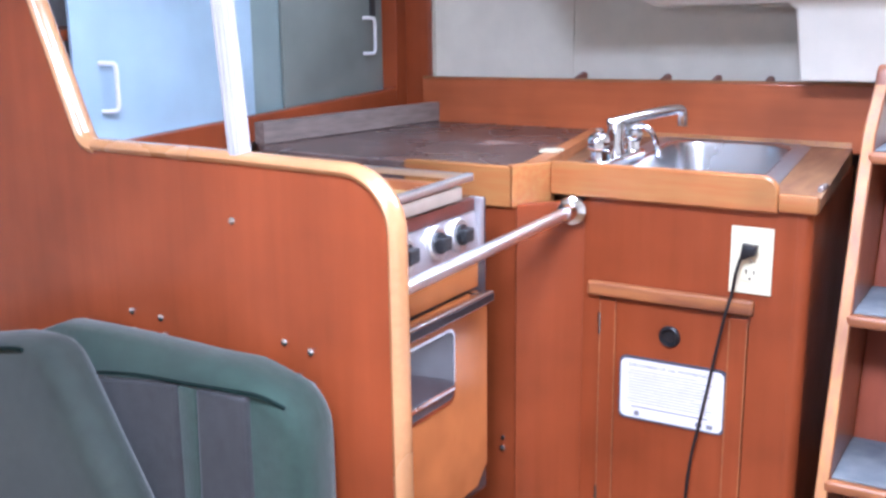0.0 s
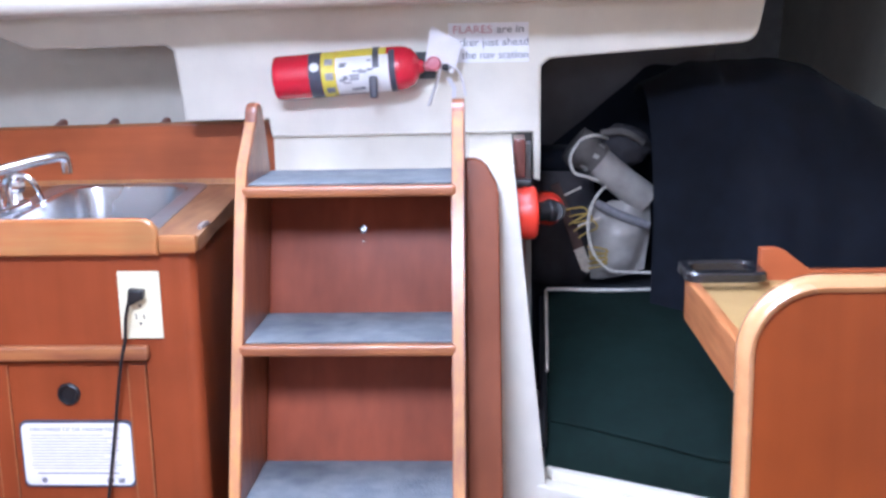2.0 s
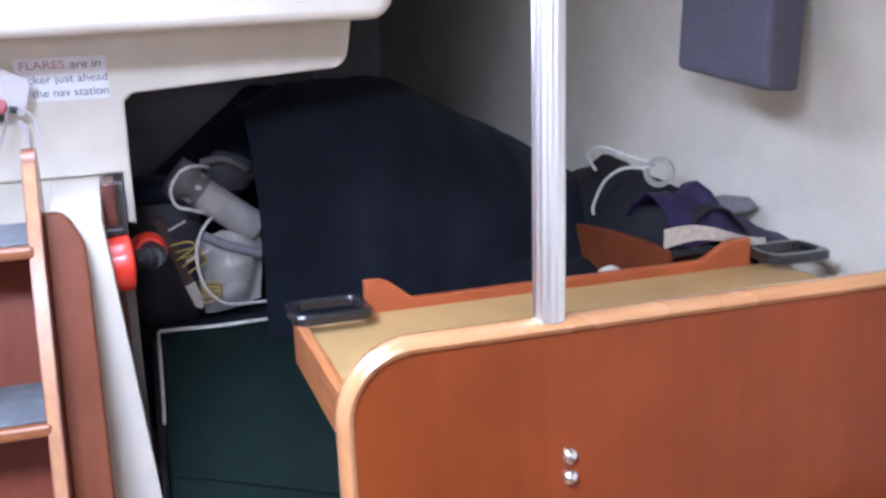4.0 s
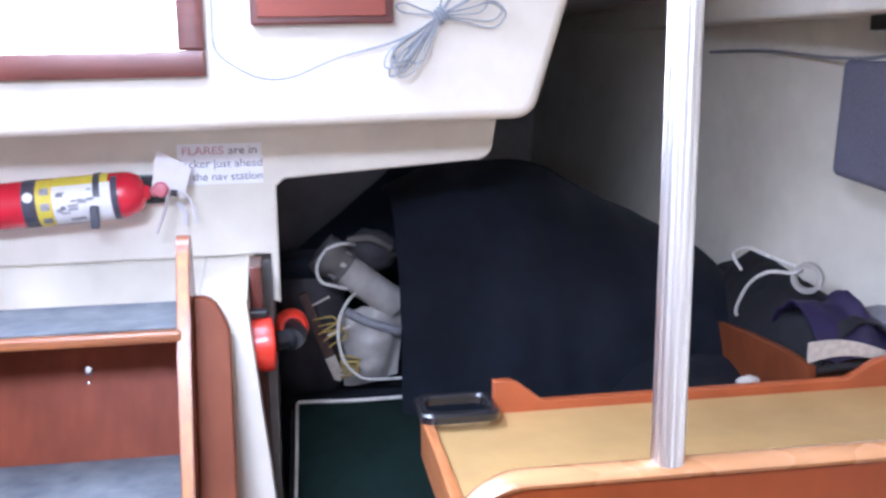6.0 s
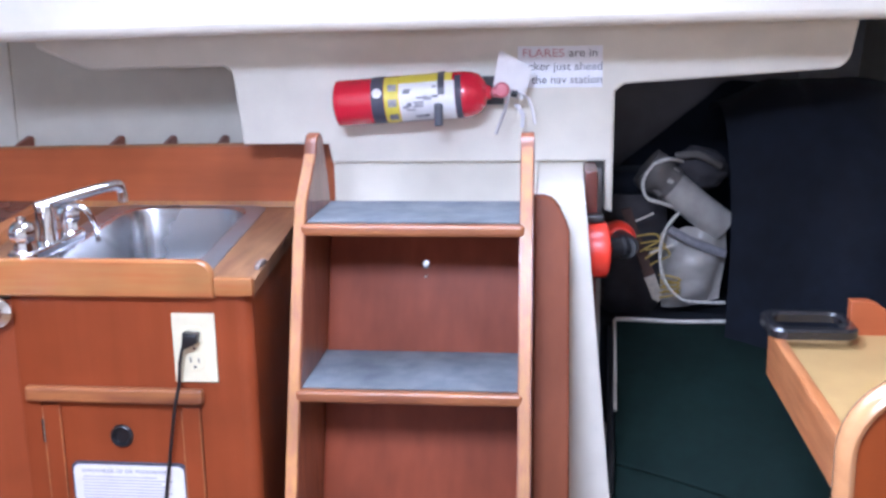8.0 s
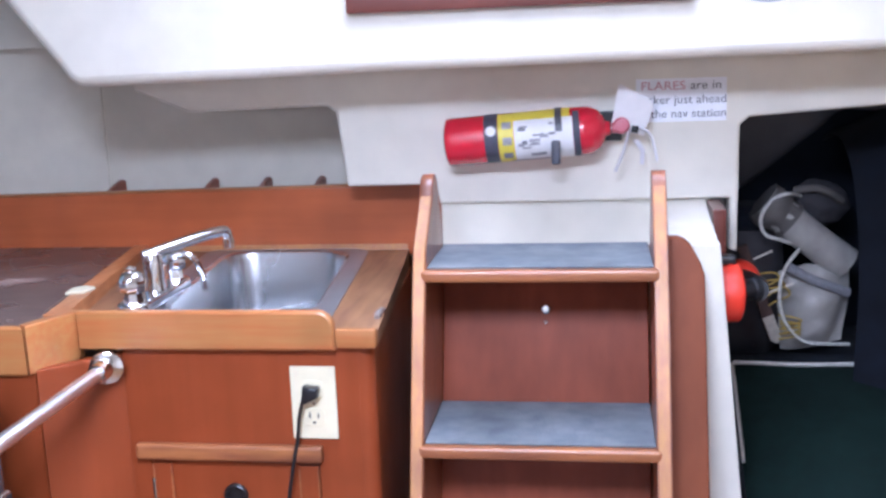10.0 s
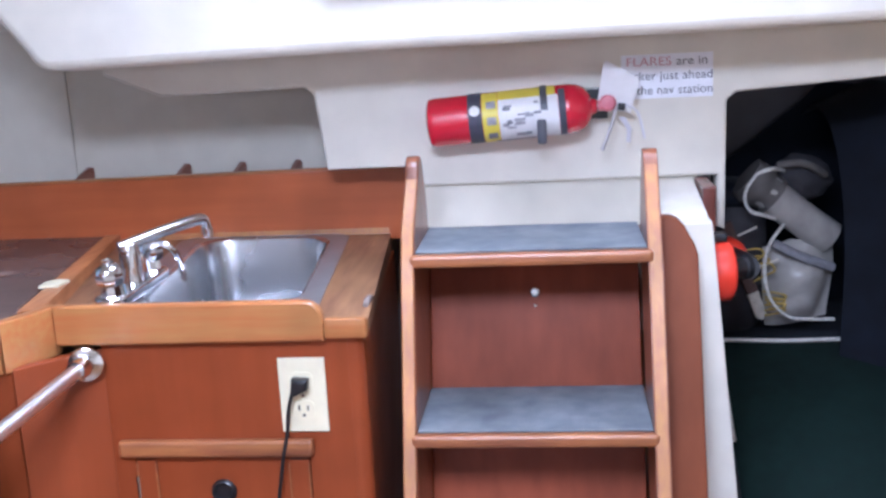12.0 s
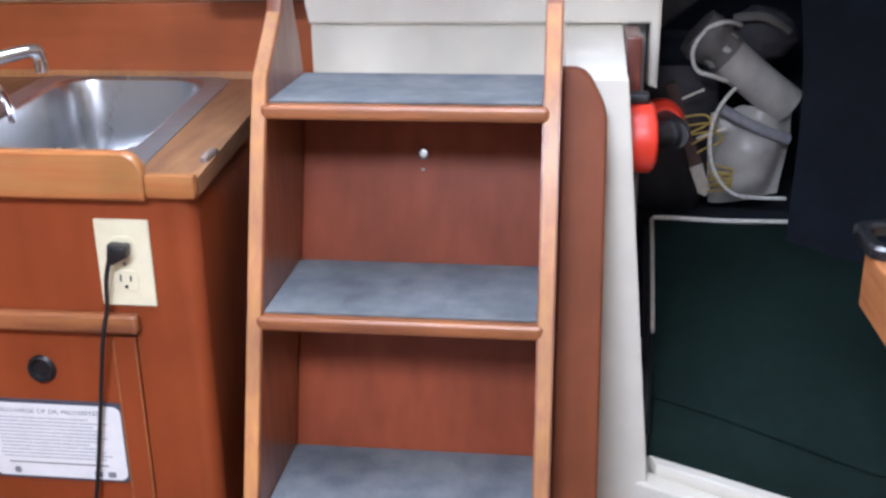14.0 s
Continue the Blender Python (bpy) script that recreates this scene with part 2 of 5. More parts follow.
def bm_prism(pts, axis, a0, a1, bev=0.0, seg=2):
    """A 2D outline pushed along an axis: 'x' takes (y, z), 'y' takes (x, z), 'z' takes (x, y)."""
    def at(p, a):
        return {"x": (a, p[0], p[1]), "y": (p[0], a, p[1]), "z": (p[0], p[1], a)}[axis]
    bm = bmesh.new()
    lo = [bm.verts.new(at(p, a0)) for p in pts]
    hi = [bm.verts.new(at(p, a1)) for p in pts]
    f0, f1 = bm.faces.new(lo), bm.faces.new(hi)
    for i in range(len(pts)):
        j = (i + 1) % len(pts)
        bm.faces.new((lo[i], lo[j], hi[j], hi[i]))
    bmesh.ops.recalc_face_normals(bm, faces=bm.faces[:])
    if bev:
        edges = list(set(f0.edges) | set(f1.edges))
        bmesh.ops.bevel(bm, geom=edges, offset=bev, segments=seg, profile=0.5, affect="EDGES", clamp_overlap=True)
    return bm


def arc(cx, cy, r, a0, a1, n=8):
    return [(cx + r * math.cos(radians(a0 + (a1 - a0) * i / n)), cy + r * math.sin(radians(a0 + (a1 - a0) * i / n))) for i in range(n + 1)]


def rrect(x0, x1, y0, y1, r, n=6):
    return arc(x1 - r, y0 + r, r, -90, 0, n) + arc(x1 - r, y1 - r, r, 0, 90, n) + arc(x0 + r, y1 - r, r, 90, 180, n) + arc(x0 + r, y0 + r, r, 180, 270, n)


def spline(pts, per=8, closed=False):
    p = [Vector(q) for q in pts]
    out, n = [], len(p)
    for i in range(n if closed else n - 1):
        a, b, c, d = (p[(i + k) % n] if closed else p[min(max(i + k, 0), n - 1)] for k in (-1, 0, 1, 2))
        for s in range(per):
            t = s / per
            out.append(0.5 * (2 * b + (c - a) * t + (2 * a - 5 * b + 4 * c - d) * t * t + (3 * b - a - 3 * c + d) * t ** 3))
    return out if closed else out + [p[-1]]


def bm_tube(pts, r, n=10, closed=False, smooth=0, taper=None):
    """A round rod swept along points."""
    p = spline(pts, smooth, closed) if smooth else [Vector(q) for q in pts]
    bm, rings = bmesh.new(), []
    up = Vector((0.13, 0.21, 0.97))
    for i, c in enumerate(p):
        a = p[i - 1] if (i or closed) else p[0]
        b = p[(i + 1) % len(p)] if (closed or i < len(p) - 1) else p[-1]
        d = (b - a).normalized()
        if abs(d.dot(up)) > 0.98:
            up = Vector((1, 0.1, 0))
        u = d.cross(up).normalized()
        w = u.cross(d)
        up = w
        rr = r * (taper(i / (len(p) - 1)) if taper else 1)
        rings.append([bm.verts.new(c + rr * (math.cos(2 * math.pi * k / n) * u + math.sin(2 * math.pi * k / n) * w)) for k in range(n)])
    for i in range(len(rings) if closed else len(rings) - 1):
        a, b = rings[i], rings[(i + 1) % len(rings)]
        for k in range(n):
            bm.faces.new((a[k], a[(k + 1) % n], b[(k + 1) % n], b[k]))
    if not closed:
        bm.faces.new(rings[0]), bm.faces.new(rings[-1])
    bmesh.ops.recalc_face_normals(bm, faces=bm.faces[:])
    return bm


def bm_lathe(profile, origin, way, n=24):
    """(radius, height) pairs turned about an axis."""
    q = Vector((0, 0, 1)).rotation_difference(Vector(way).normalized())
    bm, rings = bmesh.new(), []
    for r, h in profile:
        rings.append([bm.verts.new(Vector(origin) + q @ Vector((max(r, 1e-4) * math.cos(2 * math.pi * k / n), max(r, 1e-4) * math.sin(2 * math.pi * k / n), h))) for k in range(n)])
    for a, b in zip(rings, rings[1:]):
        for k in range(n):
            bm.faces.new((a[k], a[(k + 1) % n], b[(k + 1) % n], b[k]))
    bm.faces.new(rings[0]), bm.faces.new(rings[-1])
    bmesh.ops.recalc_face_normals(bm, faces=bm.faces[:])
    return bm


def bm_rings(loops, close_last=False, close_first=False):
    """Skins between loops of equally many points."""
    bm = bmesh.new()
    rings = [[bm.verts.new(p) for p in loop] for loop in loops]
    n = len(rings[0])
    for a, b in zip(rings, rings[1:]):
        for k in range(n):
            bm.faces.new((a[k], a[(k + 1) % n], b[(k + 1) % n], b[k]))
    if close_last:
        bm.faces.new(rings[-1])
    if close_first:
        bm.faces.new(rings[0])
    bmesh.ops.recalc_face_normals(bm, faces=bm.faces[:])
    return bm


def bm_sheet(f, nu, nv, thick=0.0):
    bm = bmesh.new()
    g = [[bm.verts.new(f(i / nu, j / nv)) for j in range(nv + 1)] for i in range(nu + 1)]
    for i in range(nu):
        for j in range(nv):
            bm.faces.new((g[i][j], g[i + 1][j], g[i + 1][j + 1], g[i][j + 1]))
    bmesh.ops.recalc_face_normals(bm, faces=bm.faces[:])
    if thick:
        bmesh.ops.solidify(bm, geom=bm.faces[:], thickness=thick)
    return bm


def soft_box(x0, x1, y0, y1, z0, z1, r=0.03, puff=0.01, seed=0.0, cuts=10):
    """A stuffed cushion: rounded, slightly swollen and uneven."""
    bm = bm_box(x0, x1, y0, y1, z0, z1, r, 4)
    bmesh.ops.subdivide_edges(bm, edges=[e for e in bm.edges if e.calc_length() > 0.08], cuts=cuts, use_grid_fill=True)
    c, h = Vector(((x0 + x1) / 2, (y0 + y1) / 2, (z0 + z1) / 2)), Vector(((x1 - x0) / 2, (y1 - y0) / 2, (z1 - z0) / 2))
    bm.normal_update()
    for v in bm.verts:
        k = [(v.co[i] - c[i]) / h[i] for i in range(3)]
        m = sorted(1 - a * a for a in k)
        v.co += v.normal * (puff * max(0, m[1] * m[2]) + 0.003 * noise.noise(v.co * 9 + Vector((seed, 0, 0))))
    return bm


def add(*bms):
    """Several solids as one mesh."""
    out = bms[0]
    for other in bms[1:]:
        me = bpy.data.meshes.new("tmp")
        other.to_mesh(me)
        other.free()
        out.from_mesh(me)
        bpy.data.meshes.remove(me)
    return out


def mesh_of(name, bm, material, origin):
    for e in bm.edges:
        if len(e.link_faces) == 2:
            turn, a, b = e.calc_face_angle(0), e.link_faces[0].calc_area(), e.link_faces[1].calc_area()
            e.smooth = turn < radians(38) and not (turn > radians(4) and max(a, b) > 12 * min(a, b))
    for f in bm.faces:
        f.smooth = True
    bm.transform(Matrix.Translation(-Vector(origin)))
    me = bpy.data.meshes.new(name)
    bm.to_mesh(me)
    bm.free()
    me.materials.append(material)
    return me


AT = {}


def thing(name, base, label, category, group=""):
    ob = new(name)
    ob.location = base
    AT[ob.name] = Vector(base)
    return tagged(ob, label, category, group)


def part(name, bm, material, parent, label=""):
    origin = AT[parent.name]
    ob = new(name, mesh_of(name, bm, material, origin))
    ob.parent = parent
    AT[ob.name] = origin
    return tagged(ob, label)


def solid(name, bm, material, label, category, kind="", base=(0, 0, 0)):
    ob = new(name, mesh_of(name, bm, material, base))
    ob.location = base
    AT[ob.name] = Vector(base)
    return tagged(ob, label, category, "", kind)


def lettering(words, size, x, y, z, width, material, parent, squeeze=1.0):
    """Flat words that face forward, their lower left at x, z."""
    cu = bpy.data.curves.new("lettering", "FONT")
    cu.body, cu.size, cu.extrude = words, size, 0.0002
    tmp = new("lettering", cu)
    bpy.context.view_layer.update()
    me = bpy.data.meshes.new_from_object(tmp.evaluated_get(bpy.context.evaluated_depsgraph_get()))
    bpy.data.objects.remove(tmp)
    xs = [v.co.x for v in me.vertices]
    k = width / (max(xs) - min(xs))
    o = AT[parent.name]
    me.transform(Matrix.Translation(Vector((x, y, z)) - o) @ pose(0, 0, 0, 90, 0, 0) @ Matrix.Diagonal((k, 1, 1, 1)) @ Matrix.Translation((-min(xs), 0, 0)))
    me.materials.clear()
    me.materials.append(material)
    ob = new("lettering", me)
    ob.parent = parent
    AT[ob.name] = o
    return ob


# ---- the shell of the cabin ----
def structure(name, bm, material, label, category):
    return solid(name, bm, material, label, category, "structure")


structure("floor", bm_box(-1.9, 2.0, -3.6, 2.2, -0.06, 0.0, 0), SOLE, "varnished teak cabin sole", "floor")

# ceiling with two deck hatches cut through
HX0, HX1, HY0, HY1 = -0.06, 0.56, -1.86, -1.24
GX0, GX1, GY0, GY1 = 0.03, 0.57, -0.45, 0.24


def ceiling_mesh():
    xs, ys = [-1.9, HX0, GX0, HX1, GX1, 2.0], [-3.6, HY0, HY1, GY0, GY1, 0.62]
    bms = []
    for i in range(5):
        for j in range(5):
            if (xs[i] >= HX0 and xs[i + 1] <= HX1 and ys[j] >= HY0 and ys[j + 1] <= HY1) or (xs[i] >= GX0 and xs[i + 1] <= GX1 and ys[j] >= GY0 and ys[j + 1] <= GY1):
                continue
            bms.append(bm_box(xs[i], xs[i + 1], ys[j], ys[j + 1], 1.88, 1.96, 0))
    return add(*bms)


structure("ceiling", ceiling_mesh(), GELCOAT, "white moulded headliner with deck hatches", "ceiling")
# added blockers that keep sun through the gaps off the chart table
structure("wall_sun_block_aft", add(bm_box(1.09, 2.0, 0.58, 0.6195, 1.471, 1.879, 0), bm_box(-1.8, -0.98, 0.60, 0.6195, 0.9, 1.879, 0)), LINER, "plain cream wall added beside the companionway to block stray sun", "wall")
structure("wall_forward", bm_box(-1.9, 2.0, -3.7, -3.6, 0, 1.96, 0), LINER, "plain cream forward bulkhead", "wall")
structure("wall_hull_galley", bm_box(-1.9, -1.8, -3.6, 2.2, 0, 1.96, 0), LINER, "cream hull lining behind the galley", "wall")
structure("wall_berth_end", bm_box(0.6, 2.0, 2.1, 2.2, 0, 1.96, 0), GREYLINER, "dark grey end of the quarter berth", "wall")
structure("wall_engine_room", bm_box(-1.8, 0.6, 1.1, 1.2, 0, 1.30, 0), GREYLINER, "grey bulkhead behind the engine space", "wall")


def hull_side(u, v):
    y, z = -3.6 + 5.8 * u, 1.46 * v
    swell = 0.2 * max(0.0, min(1.0, (0.5 - y) / 0.4)) * min(1.0, (1 - v) / 0.3)
    return (1.83 - 0.12 * max(0.0, y) - 0.25 * (1 - v) ** 2 + swell, y, z)


structure("wall_hull_berth", bm_sheet(hull_side, 30, 10, -0.05), LINER, "cream lined hull side beside the chart table", "wall")
structure("side_deck", add(bm_box(1.62, 2.0, -3.6, 2.1, 1.412, 1.47, 0.012, 3), bm_box(1.60, 1.66, -3.6, 2.1, 1.47, 1.96, 0)), GELCOAT, "white underside of the side deck", "deck")


# upper bulkhead under the bridge deck, with the companionway cut through it
def upper_outline(grow=0.0):
    left = [(-0.96, 1.88)] + arc(-0.440, 1.273, 0.045, 200, 270, 6) + [(0.10, 1.238)]
    right = arc(1.095, 1.290, 0.045, 270, 340, 6) + [(1.33, 1.88)]
    return left + right + [(0.537, 1.88), (0.537, 1.372), (0.062, 1.372), (0.062, 1.88)]


structure("wall_upper_aft", bm_prism(upper_outline(), "y", 0.245, 0.62, 0.018, 4), GELCOAT, "white moulded bulkhead round the companionway", "wall")
structure("bridge_deck", bm_box(-1.8, 1.08, 0.6205, 2.2, 1.30, 1.36, 0), GELCOAT, "white cockpit bridge deck outside", "deck")
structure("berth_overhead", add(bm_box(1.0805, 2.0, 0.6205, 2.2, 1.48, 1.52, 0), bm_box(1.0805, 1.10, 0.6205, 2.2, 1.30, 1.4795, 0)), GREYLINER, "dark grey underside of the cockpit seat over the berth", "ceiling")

# bulkhead behind the ladder: broad plate, ledge over the berth, narrow tongue at its edge
aft = [(-0.040, 1.022), (0.128, 1.022), (0.134, 0.986), (0.64, 0.988), (0.657, 0.988), (0.657, 0.895), (0.672, 0.89)] + [(0.674, 1.118)] + [(0.69, 1.132)] + arc(1.060, 1.190, 0.035, 275, 345, 5) + \
      [(1.108, 1.26), (-0.455, 1.26), (-0.445, 1.212), (-0.34, 1.168), (-0.072, 1.173), (-0.055, 1.161)]
structure("wall_aft", bm_prism(aft, "y", 0.45, 0.50, 0.005, 2), GELCOAT, "cream gelcoat bulkhead behind the companionway ladder", "wall")
structure("wall_aft_lower", bm_box(0.134, 0.625, 0.463, 0.49, 0.70, 0.987, 0.003), STAINEDGEL, "cream panel under the bulkhead seam, stained", "wall")
structure("engine_space_top", bm_box(0.127, 0.5325, 0.34, 0.4625, 0.83, 0.885, 0.012, 3), GELCOAT, "cream moulded top behind the uppermost tread", "ledge")
structure("niche_back", bm_box(-0.64, 0.02, 0.70, 0.72, 0.85, 1.30, 0), LINER, "cream back of the plate niche", "wall")
structure("niche_cheek", bm_box(-0.04, -0.02, 0.5005, 0.70, 1.025, 1.26, 0.002), GELCOAT, "cream cheek of the plate niche", "wall")


def galley_side(u, v):
    return (-0.637 - 0.47 * u, 0.71 - 0.10 * u, 0.86 + 1.02 * v)


structure("wall_galley_side", bm_sheet(galley_side, 6, 6, 0.02), LINER, "cream cabin side behind the galley counter", "wall")

# cream upright between ladder and quarter berth, and the sill of the berth
structure("berth_post", bm_prism([(0.56, 0.0), (0.702, 0.0), (0.672, 0.34), (0.619, 0.925), (0.616, 0.950), (0.56, 0.950)], "y", 0.215, 0.262, 0.002, 2), GELCOAT, "cream upright beside the ladder", "post")
structure("post_shoulder", bm_prism([(0.262, 0.90), (0.262, 0.947), (0.275, 0.954), (0.4625, 0.986), (0.4625, 0.90)], "x", 0.533, 0.6165, 0.002, 2), GELCOAT, "cream shoulder joining the upright to the bulkhead", "ledge")
structure("berth_edge_board", bm_box(0.618, 0.640, 0.34, 0.449, 0.30, 0.986, 0.003), DARKWOOD, "dark mahogany edge board of the berth partition", "board")
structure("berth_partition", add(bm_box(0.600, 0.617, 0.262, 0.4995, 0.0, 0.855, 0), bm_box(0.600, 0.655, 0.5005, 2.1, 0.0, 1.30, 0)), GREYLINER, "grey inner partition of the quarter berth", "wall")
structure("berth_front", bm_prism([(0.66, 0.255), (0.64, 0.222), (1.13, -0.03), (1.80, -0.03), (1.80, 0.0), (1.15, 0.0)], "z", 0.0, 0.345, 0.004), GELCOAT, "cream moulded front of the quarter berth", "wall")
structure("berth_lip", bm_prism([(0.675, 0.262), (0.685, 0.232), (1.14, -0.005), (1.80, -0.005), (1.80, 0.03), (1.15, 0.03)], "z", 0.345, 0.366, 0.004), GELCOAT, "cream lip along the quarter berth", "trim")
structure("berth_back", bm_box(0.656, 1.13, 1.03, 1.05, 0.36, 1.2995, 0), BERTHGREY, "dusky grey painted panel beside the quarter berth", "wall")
structure("berth_base", bm_box(0.64, 1.80, 0.2635, 2.1, 0.0, 0.36, 0), GELCOAT, "hidden base of the quarter berth", "base")

# small printed label on the berth front
lb = thing("berth_label", (0.82, 0.125, 0.28), "small white printed label on the berth front", "label")
d_, n_ = Vector((0.889, -0.457, 0)), Vector((-0.457, -0.889, 0))


def on_front(a, b, z0, z1, t0, t1):
    o = Vector((0.781, 0.1497, 0))
    c = [o + d_ * a, o + d_ * b]
    return bm_rings([[tuple(p + n_ * t + Vector((0, 0, z))) for p, z in ((c[0], z0), (c[1], z0), (c[1], z1), (c[0], z1))] for t in (t0, t1)], True, True)


part("card", on_front(0.0, 0.092, 0.284, 0.328, 0.0005, 0.0015), WHITE, lb)
for k in range(4):
    part("print_bar", on_front(0.012, 0.060 + 0.009 * (k % 2), 0.290 + 0.009 * k, 0.2935 + 0.009 * k, 0.0016, 0.002), INK, lb)
part("print_block", on_front(0.074, 0.086, 0.292, 0.304, 0.0016, 0.002), INK, lb)

# ---- companionway window frame, box and cable on the upper bulkhead ----
cw = thing("window_1", (0.30, 0.245, 1.331), "mahogany frame round the bright companionway, darkened as if backlit", "window")
tagged(cw, kind="structure")
# frame rails coloured dark to look backlit by the opening
part("sill_rail", bm_box(0.027, 0.572, 0.226, 0.244, 1.331, 1.374, 0.004), DARKWOOD, cw)
part("side_rail", bm_box(0.027, 0.066, 0.226, 0.244, 1.3745, 1.86, 0.004), DARKWOOD, cw)
part("side_rail", bm_box(0.529, 0.572, 0.226, 0.244, 1.3745, 1.86, 0.004), DARKWOOD, cw)
sp = thing("instrument_panel", (0.766, 0.245, 1.412), "small mahogany framed panel on the bulkhead", "panel")
part("panel_frame", bm_box(0.648, 0.884, 0.222, 0.244, 1.412, 1.62, 0.004), DARKWOOD, sp)
part("panel_face", bm_box(0.660, 0.872, 0.217, 0.2215, 1.424, 1.606, 0.002), PANELWOOD, sp, "red mahogany panel face")

cb = thing("coiled_cable", (0.93, 0.23, 1.33), "pale grey cable coiled and draped on the bulkhead", "cable")
part("draped_cable", bm_tube([(0.588, 0.230, 1.47), (0.586, 0.226, 1.435), (0.588, 0.225, 1.377), (0.622, 0.225, 1.345), (0.666, 0.225, 1.326), (0.713, 0.225, 1.328), (0.788, 0.225, 1.357), (0.883, 0.225, 1.381), (0.945, 0.226, 1.41)], 0.0021, 6, smooth=6), CABLEGREY, cb)
rnd = random.Random(4)
knot = Vector((0.962, 0.228, 1.422))


def loop_to(tip, w, y):
    """One turn of cable from the knot out to a tip and back, w its half width."""
    d = Vector((tip[0], y, tip[1])) - knot
    s = Vector((-d.z, 0, d.x)).normalized() * w
    j = Vector((0.003 * rnd.random(), 0, 0.003 * rnd.random()))
    return bm_tube([knot + j, knot + d * 0.45 + s * 0.55, knot + d * 0.82 + s, knot + d, knot + d * 0.8 - s, knot + d * 0.4 - s * 0.5], 0.0016, 6, True, 6)


for k in range(8):
    part("coil_turn", loop_to((0.862 + 0.055 * rnd.random(), 1.322 + 0.03 * rnd.random()), 0.007 + 0.011 * rnd.random(), 0.230 - 0.0022 * k), CABLEGREY, cb)
for tip, w in (((1.076, 1.424), 0.022), ((1.070, 1.430), 0.015), ((1.045, 1.445), 0.013), ((0.889, 1.441), 0.008), ((0.985, 1.480), 0.012), ((1.01, 1.47), 0.014)):
    part("coil_turn", loop_to(tip, w, 0.229), CABLEGREY, cb)
for k in range(4):
    c = knot + Vector((-0.006 + 0.005 * k, 0, -0.004 + 0.004 * k))
    part("knot_wrap", bm_tube([c + Vector((0.011 * math.cos(a) * 0.7, 0.011 * math.sin(a), -0.011 * math.cos(a))) for a in [radians(60 * q) for q in range(6)]], 0.0019, 6, True, 4), CABLEGREY, cb)

# ---- companionway ladder ----
SL = 0.333


def lad_y(z):
    return 0.118 - (0.935 - z) * SL


lad = thing("companionway_ladder", (0.333, -0.1, 0.0), "varnished teak companionway ladder with grey padded treads", "ladder")
for x0, x1 in ((0.136, 0.158), (0.508, 0.530)):
    wide = x0 < 0.3
    if wide:
        prof = [(lad_y(0) + 0.005, 0.0), (lad_y(0.9), 0.9), (lad_y(0.965) + 0.004, 0.965), (0.215, 1.035)] + arc(0.248, 1.038, 0.030, 175, 20, 7) + [(0.300, 0.99), (0.325, 0.90), (0.02, 0.0)]
    else:
        prof = [(lad_y(0) + 0.005, 0.0), (lad_y(0.9), 0.9), (0.185, 1.05)] + arc(0.212, 1.045, 0.026, 170, 20, 7) + [(0.262, 0.93), (-0.04, 0.0)]
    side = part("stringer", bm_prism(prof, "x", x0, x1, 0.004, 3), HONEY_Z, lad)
    strip = [(lad_y(0) + 0.0035, 0.0), (lad_y(0.9) - 0.0015, 0.9), (lad_y(0.9) + 0.004, 0.9), (lad_y(0) + 0.009, 0.0)]
    if not wide:
        strip[2:2] = [(0.1835, 1.0505), (0.189, 1.048)]
    if wide:
        strip[2:2] = [(lad_y(0.965) + 0.0025, 0.965), (0.2135, 1.0355), (0.219, 1.032), (lad_y(0.965) + 0.008, 0.962)]
    part("worn_edge", bm_prism(strip, "x", x0 + 0.002, x1 - 0.002, 0.0008, 1), WORNEDGE, side, "lighter worn front edge")
for k in range(4):
    z = 0.935 - 0.256 * k
    y0 = lad_y(z) - 0.006
    y1 = y0 + 0.203
    tread = part("tread", bm_box(0.150, 0.516, y0, y1, z - 0.022, z - 0.003, 0.006, 3), LADDERWOOD, lad)
    part("tread_pad", bm_box(0.1585, 0.5075, y0 + 0.014, y1 - 0.002, z - 0.003, z + 0.0015, 0.0012, 1), PAD, tread, "grey non-slip pad")

ec = thing("engine_cover", (0.33, 0.1, 0.0), "red mahogany engine cover behind the ladder", "engine cover")
face = [(0.002, 0.0), (0.317, 0.925), (0.339, 0.925), (0.026, 0.0)]
part("front_panel", bm_prism(face, "x", 0.1585, 0.5075, 0.002), ENGINEWOOD, ec)
knob = part("latch_ring", bm_lathe([(0.0, 0.0), (0.0085, 0.0), (0.0085, 0.004), (0.006, 0.006), (0.004, 0.004), (0.0, 0.004)], (0.335, 0.2818, 0.827), (0, -1, 0.3), 18), CHROME, ec, "small round chrome latch")
part("screw", bm_lathe([(0.0, 0.0), (0.0035, 0.0), (0.0025, 0.002), (0.0, 0.0025)], (0.335, 0.2745, 0.806), (0, -1, 0.3), 12), CHROME, ec)
sb = thing("ladder_side_board", (0.56, 0.1, 0.0), "mahogany side board next to the ladder", "board")
out = [(0.5305, 0.0), (0.592, 0.0), (0.589, 0.908), (0.584, 0.925), (0.569, 0.953), (0.559, 0.963), (0.548, 0.967), (0.5305, 0.967)]
bmx = bm_prism(out, "y", -0.012, 0.012, 0.003, 2)
for v in bmx.verts:
    v.co.y += 0.195 - (0.94 - v.co.z) * 0.30
part("board", bmx, SIDEWOOD, sb)

# ---- fire extinguisher, its tag and the flare notice ----
LABELINK = mat("soft_grey_print", (0.42, 0.40, 0.43), 0.6, vary=0.2, scale=120, bump=0.0, stain=0.1)
DARKGREY = mat("dark_grey_plastic", (0.09, 0.09, 0.11), 0.4, vary=0.15, scale=60, bump=0.01, stain=0.1)
